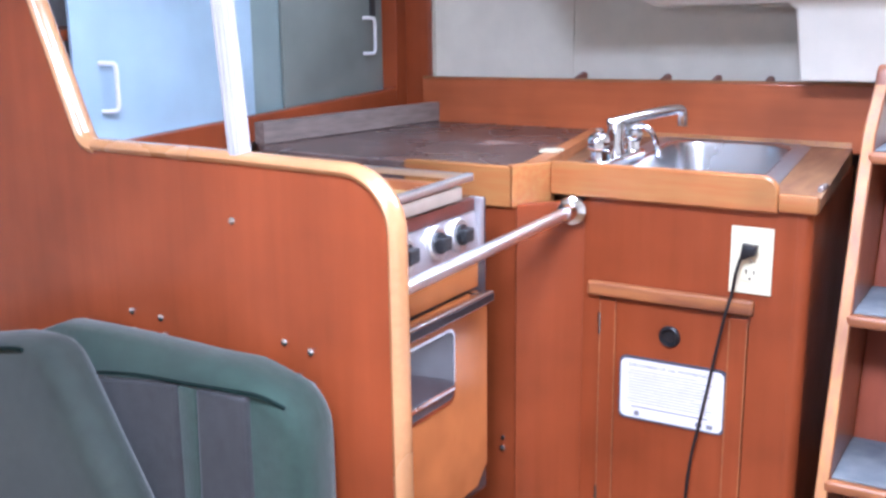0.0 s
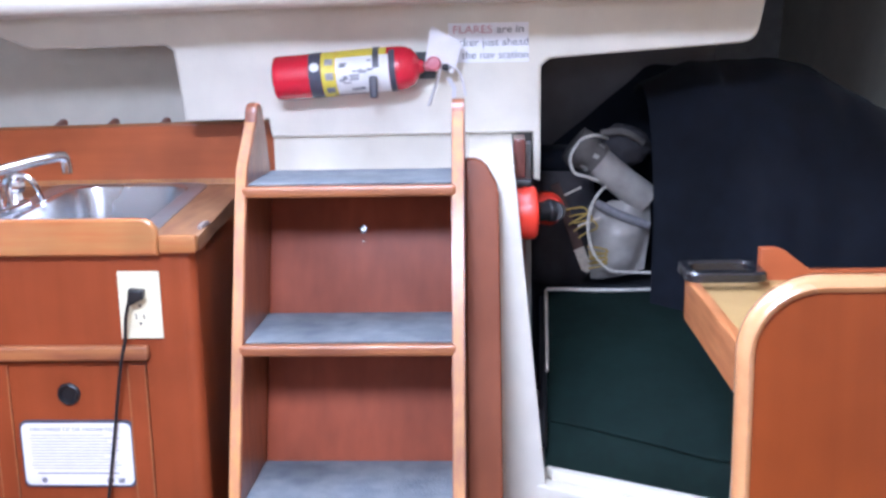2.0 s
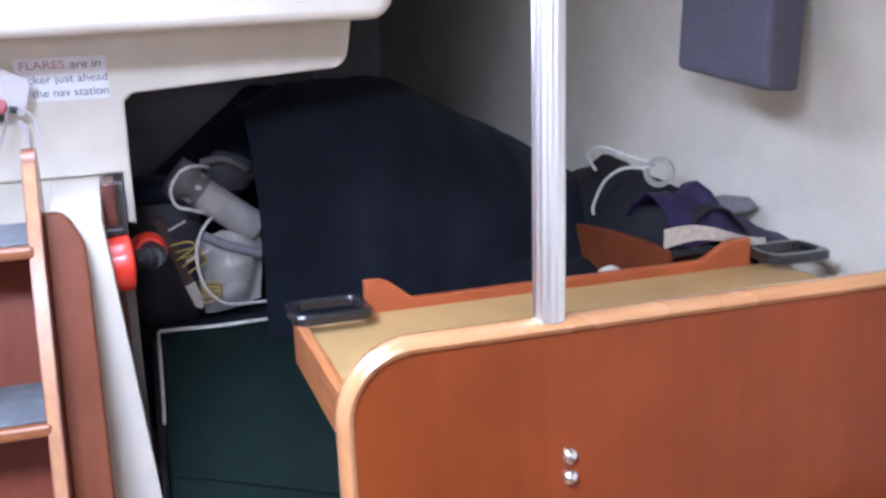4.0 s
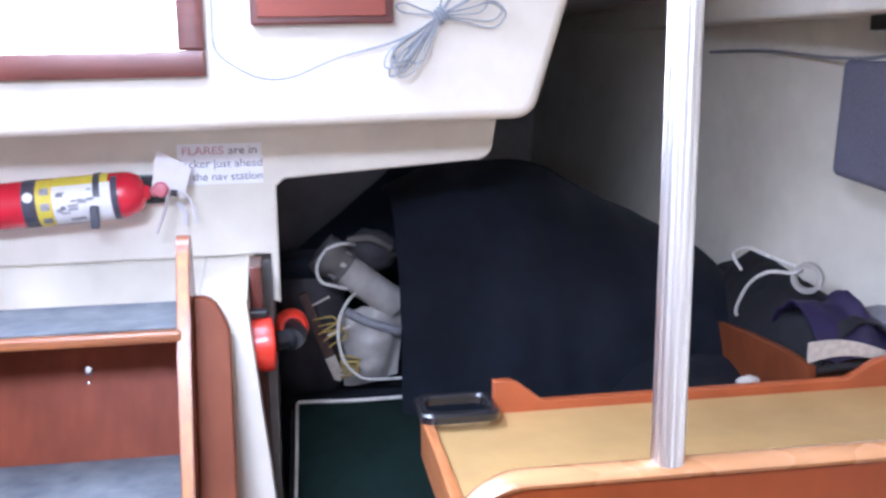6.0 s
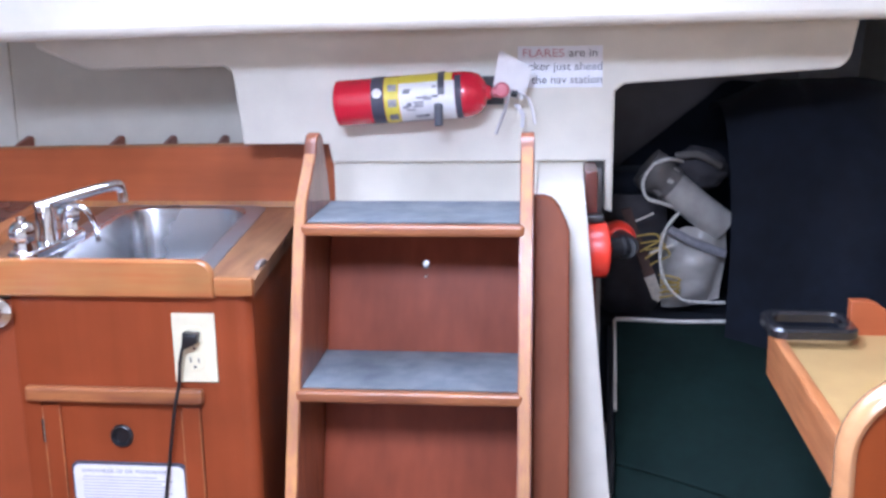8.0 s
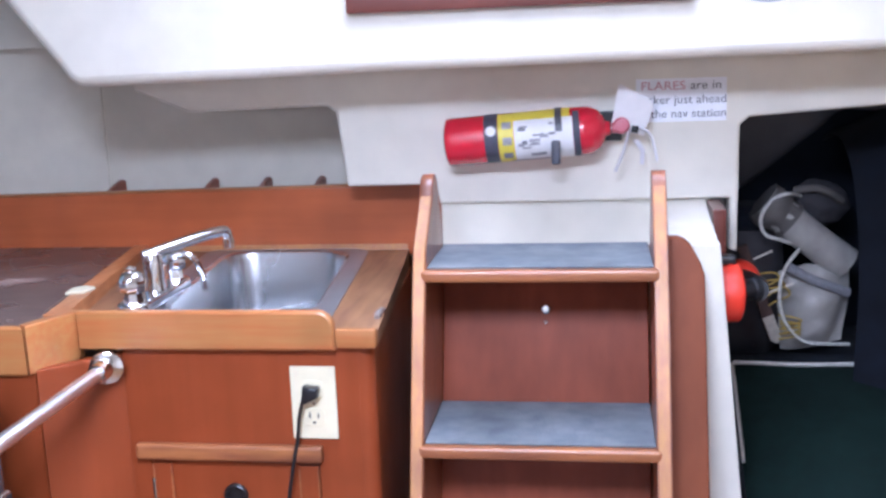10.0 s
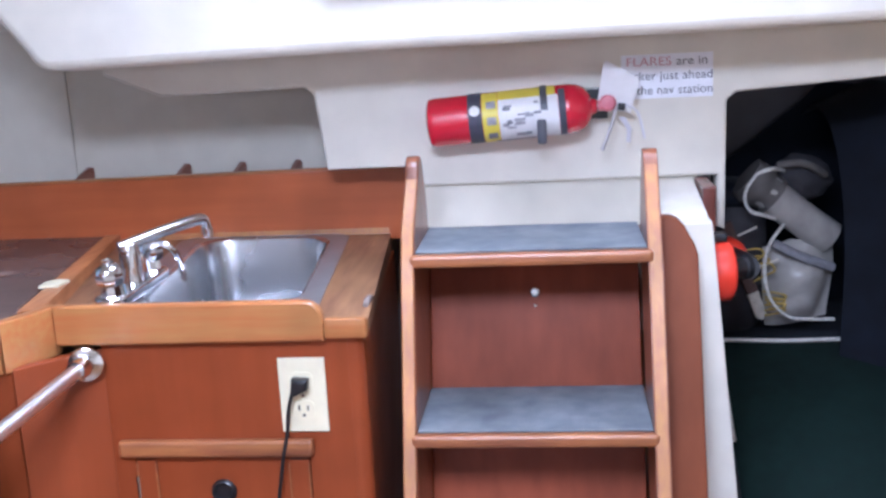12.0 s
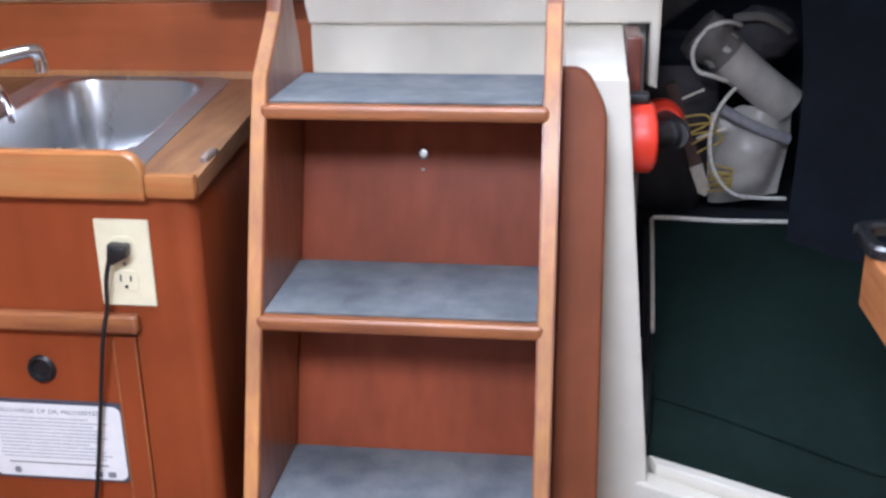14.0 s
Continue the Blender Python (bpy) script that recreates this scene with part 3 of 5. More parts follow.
PINK = mat("faded_pink_plastic", (0.6, 0.16, 0.2), 0.4, vary=0.1, scale=30, bump=0.0, stain=0.1)
fe = thing("fire_extinguisher", (0.30, 0.40, 1.06), "red fire extinguisher lying in a wall bracket", "fire extinguisher")
A0, AX = Vector((0.158, 0.402, 1.104)), Vector((0.28, -0.006, 0.0185)).normalized()


def along(h):
    return A0 + AX * h


R = 0.0425
part("cylinder", bm_lathe([(0.0, 0.004), (R - 0.008, 0.0), (R - 0.001, 0.004), (R, 0.012), (R, 0.244), (R - 0.002, 0.258), (R - 0.008, 0.270), (R - 0.018, 0.278), (0.014, 0.282), (0.011, 0.290), (0.0, 0.290)], A0, AX, 32), RED, fe)


def wrap(h0, h1, a0, a1, r, n=16):
    """A band of label round the cylinder, angles from the front, upward positive."""
    front, up = Vector((0, -1, 0)), AX.cross(Vector((0, -1, 0))) * -1
    return bm_sheet(lambda u, v: along(h0 + (h1 - h0) * u) + r * (math.cos(radians(a0 + (a1 - a0) * v)) * front + math.sin(radians(a0 + (a1 - a0) * v)) * up), 2, n, 0.0003)


part("dark_band", wrap(0.072, 0.096, -150, 150, R + 0.0006), INKDARK, fe, "dark blue band")
part("round_mark", bm_lathe([(0.0, 0.0), (0.009, 0.0), (0.009, 0.001), (0.0, 0.001)], along(0.083) + Vector((0, -R + 0.001, 0.016)), (0, -0.95, 0.33), 18), WHITE, fe)
part("yellow_label", wrap(0.0965, 0.124, -80, 75, R + 0.0006), YELLOW, fe)
part("yellow_strip", wrap(0.1245, 0.222, 44, 80, R + 0.0007), YELLOW, fe)
part("white_label", wrap(0.1245, 0.226, -74, 43.5, R + 0.0007), WHITE, fe)
part("dark_end_band", wrap(0.2265, 0.238, -85, 60, R + 0.0006), INKDARK, fe)
for k in range(3):
    part("print_box", wrap(0.104, 0.120, -52 + 38 * k, -34 + 38 * k, R + 0.0011, 4), LABELINK if k else INK, fe)
rnd = random.Random(12)
for k in range(16):
    h, a = 0.130 + 0.056 * rnd.random(), -52 + 82 * rnd.random()
    part("print_bar", wrap(h, h + 0.006 + 0.016 * rnd.random(), a, a + 3 + 7 * rnd.random(), R + 0.0011 + 0.00005 * k, 3), LABELINK if k % 3 else INK, fe)
part("print_bar", wrap(0.116, 0.190, -66, -62, R + 0.0021, 3), INK, fe)
part("strap", wrap(0.196, 0.208, 8, 110, R + 0.002), DARKGREY, fe, "dark grey bracket strap")
part("clasp", bm_box(0.346, 0.362, 0.349, 0.360, 1.066, 1.108, 0.005, 3), DARKGREY, fe)
part("wall_bracket", bm_box(0.40, 0.468, 0.425, 0.4495, 1.098, 1.150, 0.002), BLACK, fe, "dark blue bracket plate")
hd = along(0.292)
part("valve", add(bm_lathe([(0.0, 0.0), (0.009, 0.0), (0.010, 0.018), (0.0, 0.018)], hd, AX, 16), bm_lathe([(0.0, 0.0), (0.0135, 0.001), (0.0145, 0.010), (0.011, 0.015), (0.0, 0.016)], hd + AX * 0.017 + Vector((0, 0.006, 0.002)), (0, -1, 0.1), 18)), PINK, fe, "faded pink gauge and valve")
part("hose_tip", bm_lathe([(0.0, 0.0), (0.006, 0.0), (0.006, 0.012), (0.0, 0.012)], hd + AX * 0.034 + Vector((0, -0.004, -0.004)), (1, 0, -0.2), 12), BLACK, fe)
part("lever", bm_tube([hd + AX * 0.030 + Vector((0, -0.006, -0.008)), hd + Vector((0.022, -0.01, -0.035)), hd + Vector((0.006, -0.012, -0.075))], 0.003, 8, smooth=5), STOVEMETAL, fe, "grey squeeze lever")
part("lever", bm_tube([hd + AX * 0.040 + Vector((0, 0.0, 0.0)), hd + Vector((0.066, -0.006, -0.012)), hd + Vector((0.078, -0.008, -0.058))], 0.0022, 8, smooth=5), PLEXI, fe, "pale carrying lever")
tag = thing("inspection_tag", (0.487, 0.40, 1.14), "white paper inspection tag hanging on the extinguisher", "tag")
part("card", bm_prism([(0.461, 1.195), (0.466, 1.198), (0.518, 1.168), (0.521, 1.160), (0.505, 1.108), (0.448, 1.122)], "y", 0.400, 0.4012), WHITE, tag)
part("film", bm_prism([(0.486, 1.100), (0.498, 1.099), (0.508, 1.080), (0.506, 1.054), (0.499, 1.056), (0.500, 1.078)], "y", 0.425, 0.4256), PLEXI, tag, "creased clear film")

NOTICEINK = mat("dark_grey_letters", (0.13, 0.13, 0.17), 0.6, vary=0.1, scale=80, bump=0.0, stain=0.1)
sg = thing("flare_notice", (0.57, 0.45, 1.127), "printed white paper notice taped to the bulkhead", "notice")
part("paper", bm_box(0.493, 0.650, 0.4485, 0.4497, 1.127, 1.203, 0), NOTICEPAPER, sg)
lettering("FLARES", 0.021, 0.503, 0.4480, 1.1835, 0.076, INKRED, sg)
lettering("are in", 0.021, 0.588, 0.4480, 1.1835, 0.052, NOTICEINK, sg)
lettering("locker just ahead", 0.021, 0.497, 0.4480, 1.159, 0.152, NOTICEINK, sg)
lettering("of the nav station", 0.021, 0.496, 0.4480, 1.1345, 0.153, NOTICEINK, sg)


# ---- sink cabinet ----
cab = thing("sink_cabinet", (-0.1, 0.2, 0.0), "red mahogany sink cabinet with a panelled door", "cabinet")
part("front", bm_prism([(-0.300, 0.0), (-0.268, 0.0), (-0.268, 0.66), (0.002, 0.66), (0.002, 0.0), (0.070, 0.0), (0.070, 0.845), (-0.300, 0.845)], "y", 0.0, 0.02), MAHOGANY, cab)
part("corner_post", bm_prism([(0.0701, 0.0202), (0.0701, 0.0)] + arc(0.0715, 0.0205, 0.0203, -88, -2, 8), "z", 0.0, 0.845), MAHOGANY, cab)
part("side", bm_prism([(0.0915, 0.0206), (0.057, 0.556), (0.037, 0.556), (0.072, 0.0205)], "z", 0.0, 0.845, 0.0015, 1), MAHOGANY, cab)
part("corner_stile", bm_prism([(-0.392, -0.088), (-0.3005, 0.0), (-0.3005, 0.02), (-0.406, -0.078)], "z", 0.0, 0.832, 0.003), MAHOGANY, cab)
part("return_panel", bm_prism([(-0.60, -0.088), (-0.3945, -0.088), (-0.406, -0.077), (-0.60, -0.07)], "z", 0.0, 0.832, 0.002, 1), MAHOGANY, cab)
dr = part("door", bm_box(-0.266, 0.000, 0.004, 0.018, 0.12, 0.657, 0.003), MAHOGANY, cab)
part("stile", bm_box(-0.2665, -0.236, -0.002, 0.0036, 0.12, 0.655, 0.002), MAHOGANY, dr)
part("stile", bm_box(-0.030, 0.0005, -0.002, 0.0036, 0.12, 0.655, 0.002), MAHOGANY, dr)
for x in (-0.2655, -0.2365, -0.0305, -0.001):
    part("worn_edge", bm_box(x - 0.0012, x + 0.0012, -0.0032, -0.0018, 0.125, 0.650, 0.0005, 1), LADDERWOOD, dr, "lighter worn edge")
part("hinge", bm_tube([(-0.2665, -0.002, 0.59), (-0.2665, -0.002, 0.63)], 0.003, 8), STEEL, dr, "small steel hinge")
part("hinge", bm_tube([(-0.2665, -0.002, 0.25), (-0.2665, -0.002, 0.29)], 0.003, 8), STEEL, dr, "small steel hinge")
part("door_head_trim", bm_box(-0.287, 0.010, -0.016, -0.0005, 0.664, 0.690, 0.006, 3), LADDERWOOD, cab, "lighter bullnosed trim over the door")
fp = part("finger_pull", bm_lathe([(0.0, -0.010), (0.012, -0.010), (0.012, 0.0015), (0.0135, 0.004), (0.017, 0.0045), (0.0195, 0.002), (0.0195, 0.0)], (-0.136, 0.0036, 0.602), (0, -1, 0), 24), BLACK, dr, "round black finger pull")
part("pull_ring", bm_tube([(-0.136 + 0.0165 * math.cos(k * math.pi / 6), -0.001, 0.602 + 0.0165 * math.sin(k * math.pi / 6)) for k in range(12)], 0.0022, 6, True), BLACK, fp, "glossy black ring")

fd = thing("galley_fiddle", (-0.15, -0.01, 0.842), "honey teak fiddle along the sink counter", "fiddle rail")
fid = [(-0.360, 0.842), (0.040, 0.842), (0.040, 0.862)] + arc(0.014, 0.876, 0.026, 0, 90, 7) + [(-0.360, 0.902)]
part("front_rail", bm_prism(fid, "y", -0.019, -0.001, 0.004, 3), HONEY, fd)
part("corner_rail", bm_prism([(-0.3605, -0.019), (-0.3605, -0.001), (-0.374, 0.004), (-0.414, -0.082), (-0.397, -0.097)], "z", 0.826, 0.901, 0.003, 2), HONEY, fd)
part("stove_side_rail", bm_prism([(-0.400, -0.0985), (-0.415, -0.0815), (-0.62, -0.0815), (-0.62, -0.0985)], "z", 0.826, 0.899, 0.003, 2), HONEY, fd)
part("bumper", bm_prism([(0.060, 0.8685), (0.110, 0.8685), (0.110, 0.874), (0.100, 0.879), (0.072, 0.880), (0.060, 0.876)], "x", 0.084, 0.0935, 0.003, 2), UPSTAND, fd, "small worn grey bumper")
part("ledge", bm_box(0.0405, 0.102, -0.016, 0.001, 0.845, 0.874, 0.004, 2), HONEY, fd)

# sink counter with a cut-out, the basin in it
SX0, SX1, SY0, SY1 = -0.318, 0.016, 0.012, 0.543
OX0, OX1, OY0, OY1 = -0.272, -0.022, 0.085, 0.531


def loop_rect(x0, x1, y0, y1, r, z):
    return [(x, y, z) for x, y in rrect(x0, x1, y0, y1, r, 6)]


def quad_loop(c, z):
    """Seven points on each corner of a quadrilateral, in the order of rrect."""
    return [(x, y, z) for x, y in c for _ in range(7)]


def lean_sink(bm, low=0.0):
    """The sink runs with the counter's end and rises a little towards the wall."""
    for v in bm.verts:
        if v.co.z > low:
            v.co.z += 0.026 * max(0.0, v.co.y - 0.06)
        if low == 0.0:
            v.co.x -= 0.085 * (v.co.y - 0.06)
    return bm


deck_c = [(0.1015, 0.002), (0.054, 0.5455), (-0.490, 0.5455), (-0.385, 0.002)]
cut = [[(x - 0.085 * (y - 0.06), y, z) for x, y, z in loop_rect(SX0 + 0.012, SX1 - 0.012, SY0 + 0.012, SY1 - 0.012, 0.03, h)] for h in (0.868, 0.846)]
bmd = bm_rings([quad_loop(deck_c, 0.846), quad_loop(deck_c, 0.868), cut[0], cut[1]])
bmesh.ops.remove_doubles(bmd, verts=bmd.verts[:], dist=0.00005)
bmesh.ops.recalc_face_normals(bmd, faces=bmd.faces[:])
lean_sink(bmd, 0.86)
solid("sink_counter", bmd, DECKWOOD, "worn varnished wooden counter round the sink", "counter")

sink = thing("galley_sink", (-0.14, 0.3, 0.72), "stainless steel galley sink let into the counter", "sink")
rim_in = loop_rect(OX0 - 0.006, OX1 + 0.006, OY0 - 0.006, OY1 + 0.006, 0.068, 0.8715)
part("rim", lean_sink(bm_rings([loop_rect(SX0, SX1, SY0, SY1, 0.03, 0.8685), loop_rect(SX0, SX1, SY0, SY1, 0.03, 0.8705), loop_rect(SX0 + 0.006, SX1 - 0.006, SY0 + 0.006, SY1 - 0.006, 0.028, 0.8725), rim_in])), RIMSTEEL, sink, "dull steel rim")
part("basin", lean_sink(bm_rings([rim_in, loop_rect(OX0, OX1, OY0, OY1, 0.064, 0.867), loop_rect(OX0 + 0.004, OX1 - 0.004, OY0 + 0.004, OY1 - 0.004, 0.062, 0.850),
                        loop_rect(OX0 + 0.012, OX1 - 0.012, OY0 + 0.012, OY1 - 0.012, 0.058, 0.74), loop_rect(OX0 + 0.03, OX1 - 0.03, OY0 + 0.03, OY1 - 0.03, 0.04, 0.722),
                        loop_rect(-0.17, -0.11, 0.28, 0.34, 0.029, 0.717)], close_last=True)), SINKSTEEL, sink)
part("drain", bm_lathe([(0.0, 0.001), (0.016, 0.001), (0.022, 0.003), (0.026, 0.002), (0.026, 0.0)], (-0.161, 0.31, 0.7237), (0, 0, 1), 20), CHROME, sink)

fa = thing("galley_faucet", (-0.30, 0.25, 0.872), "chrome two-handled galley faucet beside the sink", "faucet")
part("base", bm_prism(rrect(-0.308, -0.258, 0.028, 0.250, 0.024, 6), "z", 0.8735, 0.893, 0.005, 3), CHROME, fa)
for y in (0.055, 0.222):
    part("handle", add(bm_lathe([(0.0, 0.0), (0.016, 0.0), (0.014, 0.014), (0.020, 0.018), (0.0215, 0.030), (0.019, 0.042), (0.012, 0.048), (0.0, 0.049)], (-0.283, y, 0.8932), (0, 0, 1), 8), bm_lathe([(0.0, 0.0), (0.007, 0.0), (0.009, 0.006), (0.0, 0.010)], (-0.283, y, 0.9415), (0, 0, 1), 14)), CHROME, fa)
part("column", bm_lathe([(0.0, 0.0), (0.019, 0.0), (0.016, 0.02), (0.017, 0.045), (0.014, 0.060), (0.0, 0.063)], (-0.284, 0.14, 0.8932), (0, 0, 1), 20), CHROME, fa)
part("spout", bm_tube([(-0.296, 0.130, 0.950), (-0.280, 0.146, 0.954), (-0.245, 0.19, 0.963), (-0.206, 0.24, 0.970), (-0.196, 0.252, 0.966), (-0.194, 0.255, 0.951)], 0.0098, 10, smooth=5), CHROME, fa)
part("aerator", bm_lathe([(0.0, 0.0), (0.0095, 0.0), (0.0105, 0.016), (0.0, 0.018)], (-0.194, 0.255, 0.938), (0, 0, 1), 14), CHROME, fa)
part("rinse_spout", bm_tube([(-0.276, 0.185, 0.89), (-0.276, 0.186, 0.925), (-0.262, 0.19, 0.943), (-0.238, 0.198, 0.933), (-0.226, 0.204, 0.905), (-0.223, 0.206, 0.876)], 0.0055, 9, smooth=6), CHROME, fa, "thin curved chrome rinse spout")

fa.location += Vector((-0.016, 0.0, 0.006))

# ---- dark counter over the icebox, its upstand and the backsplash ----
ct = thing("icebox_counter", (-0.7, 0.25, 0.85), "dark brown streaked laminate counter over the icebox", "counter")
part("laminate_top", bm_prism([(-0.42, 0.0), (-0.414, -0.078), (-0.98, -0.078), (-1.06, 0.0), (-0.95, 0.545), (-0.520, 0.545), (-0.43, 0.02)], "z", 0.85, 0.892, 0.002, 1), LAMINATE, ct)
for x0, y0, x1, y1 in ((-0.86, 0.10, -0.80, 0.105), (-0.70, 0.22, -0.655, 0.235), (-0.60, 0.05, -0.57, 0.06), (-0.78, 0.40, -0.70, 0.41)):
    part("scratch", bm_prism([(x0, y0), (x1, y1), (x1, y1 + 0.0022), (x0, y0 + 0.0015)], "z", 0.8922, 0.8925), UPSTAND, ct, "pale scratch")
es = thing("counter_edge_strip", (-0.45, 0.25, 0.846), "light teak strip between the two counters", "trim")
part("strip", bm_prism([(-0.385, 0.0015), (-0.491, 0.545), (-0.519, 0.545), (-0.417, -0.010), (-0.374, 0.0045)], "z", 0.869, 0.8945, 0.002, 2), HONEY_Y, es)
solid("paper_scrap", bm_prism([(-0.448, 0.118), (-0.418, 0.125), (-0.415, 0.16), (-0.437, 0.168), (-0.452, 0.15)], "z", 0.8948, 0.8995, 0.0012), IVORY, "crumpled ivory scrap lying on the counter strip", "scrap")
solid("counter_upstand", bm_prism([(-0.950, 0.545), (-0.930, 0.545), (-1.020, -0.02), (-1.045, -0.02)], "z", 0.8925, 0.940, 0.002, 1), UPSTAND, "grey brown laminate upstand along the lockers", "upstand")
bk = thing("galley_backsplash", (-0.4, 0.56, 0.868), "varnished mahogany backsplash board behind the sink", "backsplash")
part("board", bm_prism([(-0.979, 0.869), (0.133, 0.869), (0.133, 1.010), (-0.979, 0.997)], "y", 0.546, 0.563, 0.003, 2), MAHOGANY_X, bk)
part("foot_moulding", bm_prism([(0.5395, 0.8812), (0.5454, 0.8812), (0.5454, 0.893)], "x", -0.470, 0.052), WORNEDGE, bk, "pale water-worn foot moulding")
part("top_edge", bm_prism([(-0.979, 0.9975), (0.133, 1.0105), (0.133, 1.0145), (-0.979, 1.0015)], "y", 0.5455, 0.5635, 0.0015, 1), HONEY, bk, "lighter rounded top edge")
for k, x in enumerate((-0.600, -0.388, -0.269, -0.151)):
    dv = solid("plate_divider" if not k else "plate_divider.%03d" % k, bm_prism([(0.565, 0.90), (0.692, 0.90), (0.692, 1.010), (0.68, 1.014), (0.59, 0.992), (0.565, 0.983)], "x", x - 0.006, x + 0.006, 0.002, 1), MAHOGANY, "dark mahogany plate rack divider behind the backsplash", "divider")
    tagged(dv, group="plate rack dividers")
solid("plate_shelf", bm_box(-0.96, -0.045, 0.5645, 0.694, 0.885, 0.899, 0.002), MAHOGANY_X, "mahogany shelf behind the backsplash", "shelf")

# ---- outlet, plug and cord; placard ----
ol = thing("wall_outlet", (0.0, 0.0, 0.70), "ivory duplex outlet on the sink cabinet", "outlet")
plate = part("cover_plate", bm_box(-0.035, 0.035, -0.0055, -0.0005, 0.700, 0.814, 0.0022, 3), IVORY, ol)
for z in (0.735, 0.779):
    sock = part("socket", bm_prism(rrect(-0.0165, 0.0165, z - 0.014, z + 0.014, 0.009, 5), "y", -0.0075, -0.0056, 0.0006, 1), IVORY, ol)
    part("slot", bm_box(-0.0075, -0.0055, -0.0082, -0.0076, z - 0.001, z + 0.008, 0), BLACK, sock)
    part("slot", bm_box(0.0055, 0.0075, -0.0082, -0.0076, z - 0.001, z + 0.007, 0), BLACK, sock)
    part("slot", bm_box(-0.002, 0.002, -0.0082, -0.0076, z - 0.010, z - 0.006, 0), BLACK, sock)
part("screw", bm_lathe([(0, 0), (0.003, 0), (0.0025, 0.001), (0, 0.0012)], (0, -0.0056, 0.757), (0, -1, 0), 10), STEEL, ol)
pc = thing("power_cord", (0.0, -0.02, 0.4), "black plug with a cord hanging down the cabinet", "power cord")
part("plug", bm_prism([(-0.014, 0.766), (-0.009, 0.761), (0.011, 0.771), (0.013, 0.786), (-0.011, 0.788)], "y", -0.028, -0.0085, 0.004, 3), BLACK, pc)
part("cord", bm_tube([(-0.011, -0.024, 0.768), (-0.019, -0.022, 0.740), (-0.026, -0.016, 0.70), (-0.035, -0.019, 0.66), (-0.052, -0.014, 0.57), (-0.071, -0.012, 0.46), (-0.085, -0.012, 0.38), (-0.092, -0.012, 0.26), (-0.090, -0.012, 0.08), (-0.08, -0.03, 0.012), (0.02, -0.06, 0.006)], 0.0028, 8, smooth=6), BLACK, pc)
pl = thing("notice_placard", (-0.128, 0.0, 0.44), "white printed placard with rounded corners on the cabinet door", "placard")
part("backing", bm_prism(rrect(-0.226, -0.031, 0.437, 0.556, 0.012, 5), "y", -0.0010, 0.0036), INKDARK, pl, "dark placard border")
part("sheet", bm_prism(rrect(-0.2225, -0.0345, 0.441, 0.552, 0.011, 5), "y", -0.0022, -0.0011), WHITE, pl)
lettering("DISCHARGE OF OIL PROHIBITED", 0.0085, -0.207, -0.0024, 0.5385, 0.146, INK, pl)
rnd = random.Random(2)
PALEINK = mat("pale_print", (0.6, 0.58, 0.6), 0.7, vary=0.2, scale=300, bump=0.0, stain=0.1)
for k in range(12):
    z = 0.531 - 0.0054 * k
    part("print_line", bm_box(-0.210 + 0.004 * rnd.random(), -0.052 - 0.03 * rnd.random(), -0.0026, -0.0022, z - 0.0012, z + 0.0010, 0), PALEINK, pl)
part("print_line", bm_box(-0.200, -0.060, -0.0027, -0.0022, 0.4615, 0.4635, 0), INK, pl)
part("seal_mark", bm_lathe([(0, 0), (0.005, 0), (0.005, 0.0006), (0, 0.0006)], (-0.190, -0.0022, 0.450), (0, -1, 0), 14), INK, pl)
for x in (-0.075, -0.056):
    part("print_block", bm_box(x - 0.006, x + 0.005, -0.0028, -0.0022, 0.445, 0.453, 0), INK, pl)

# ---- grab rail ----
gr = thing("grab_rail", (-0.32, -0.3, 0.80), "chrome grab rail in front of the stove", "rail")
part("tube", bm_tube([(-0.330, -0.586, 0.796), (-0.322, -0.3, 0.807), (-0.314, -0.055, 0.817)], 0.0105, 14), ALU, gr)
part("flange", add(bm_lathe([(0.0, 0.0), (0.026, 0.0), (0.025, 0.005), (0.016, 0.009), (0.0, 0.010)], (-0.314, -0.026, 0.817), (0.35, -1, 0), 22), bm_lathe([(0.0, 0.0), (0.0155, 0.0), (0.0165, 0.012), (0.014, 0.026), (0.0, 0.028)], (-0.314, -0.034, 0.817), (0.0, -1, 0), 18)), CHROME, gr, "round chrome end flange")

# ---- stove ----
PALELIP = mat("pale_tan_lip", (0.42, 0.33, 0.26), 0.4, vary=0.12, scale=20, bump=0.006, stain=0.2)
st = thing("galley_stove", (-0.6, -0.38, 0.33), "copper brown gimballed stove with chrome rails", "stove")
part("body", bm_box(-0.86, -0.375, -0.565, -0.215, 0.36, 0.885, 0.006), OVENDARK, st, "dark stove body")
part("control_panel", bm_prism([(-0.376, 0.808), (-0.352, 0.810), (-0.360, 0.872), (-0.376, 0.873)], "y", -0.566, -0.282, 0.002), STOVEMETAL, st)
part("top_trim", bm_box(-0.376, -0.361, -0.566, -0.282, 0.8735, 0.894, 0.002), DARKWOOD, st, "dark red brown strip")
part("end_bracket", bm_box(-0.374, -0.350, -0.2815, -0.270, 0.80, 0.895, 0.003), STOVEMETAL, st)
for y in (-0.505, -0.413, -0.346):
    kb = part("knob", bm_lathe([(0.0, 0.0), (0.0275, 0.0), (0.0275, 0.005), (0.024, 0.008), (0.0, 0.008)], (-0.3565, y, 0.846), (1, 0, 0.14), 22), ALU, st)
    grip = bm_box(-0.3495, -0.333, y - 0.014, y + 0.014, 0.836, 0.858, 0.004, 3)
    part("knob_grip", add(grip, bm_lathe([(0.0, 0.0), (0.017, 0.0), (0.0165, 0.005), (0.0, 0.005)], (-0.3485, y, 0.847), (1, 0, 0.14), 18)), BLACK, kb, "black knob grip")
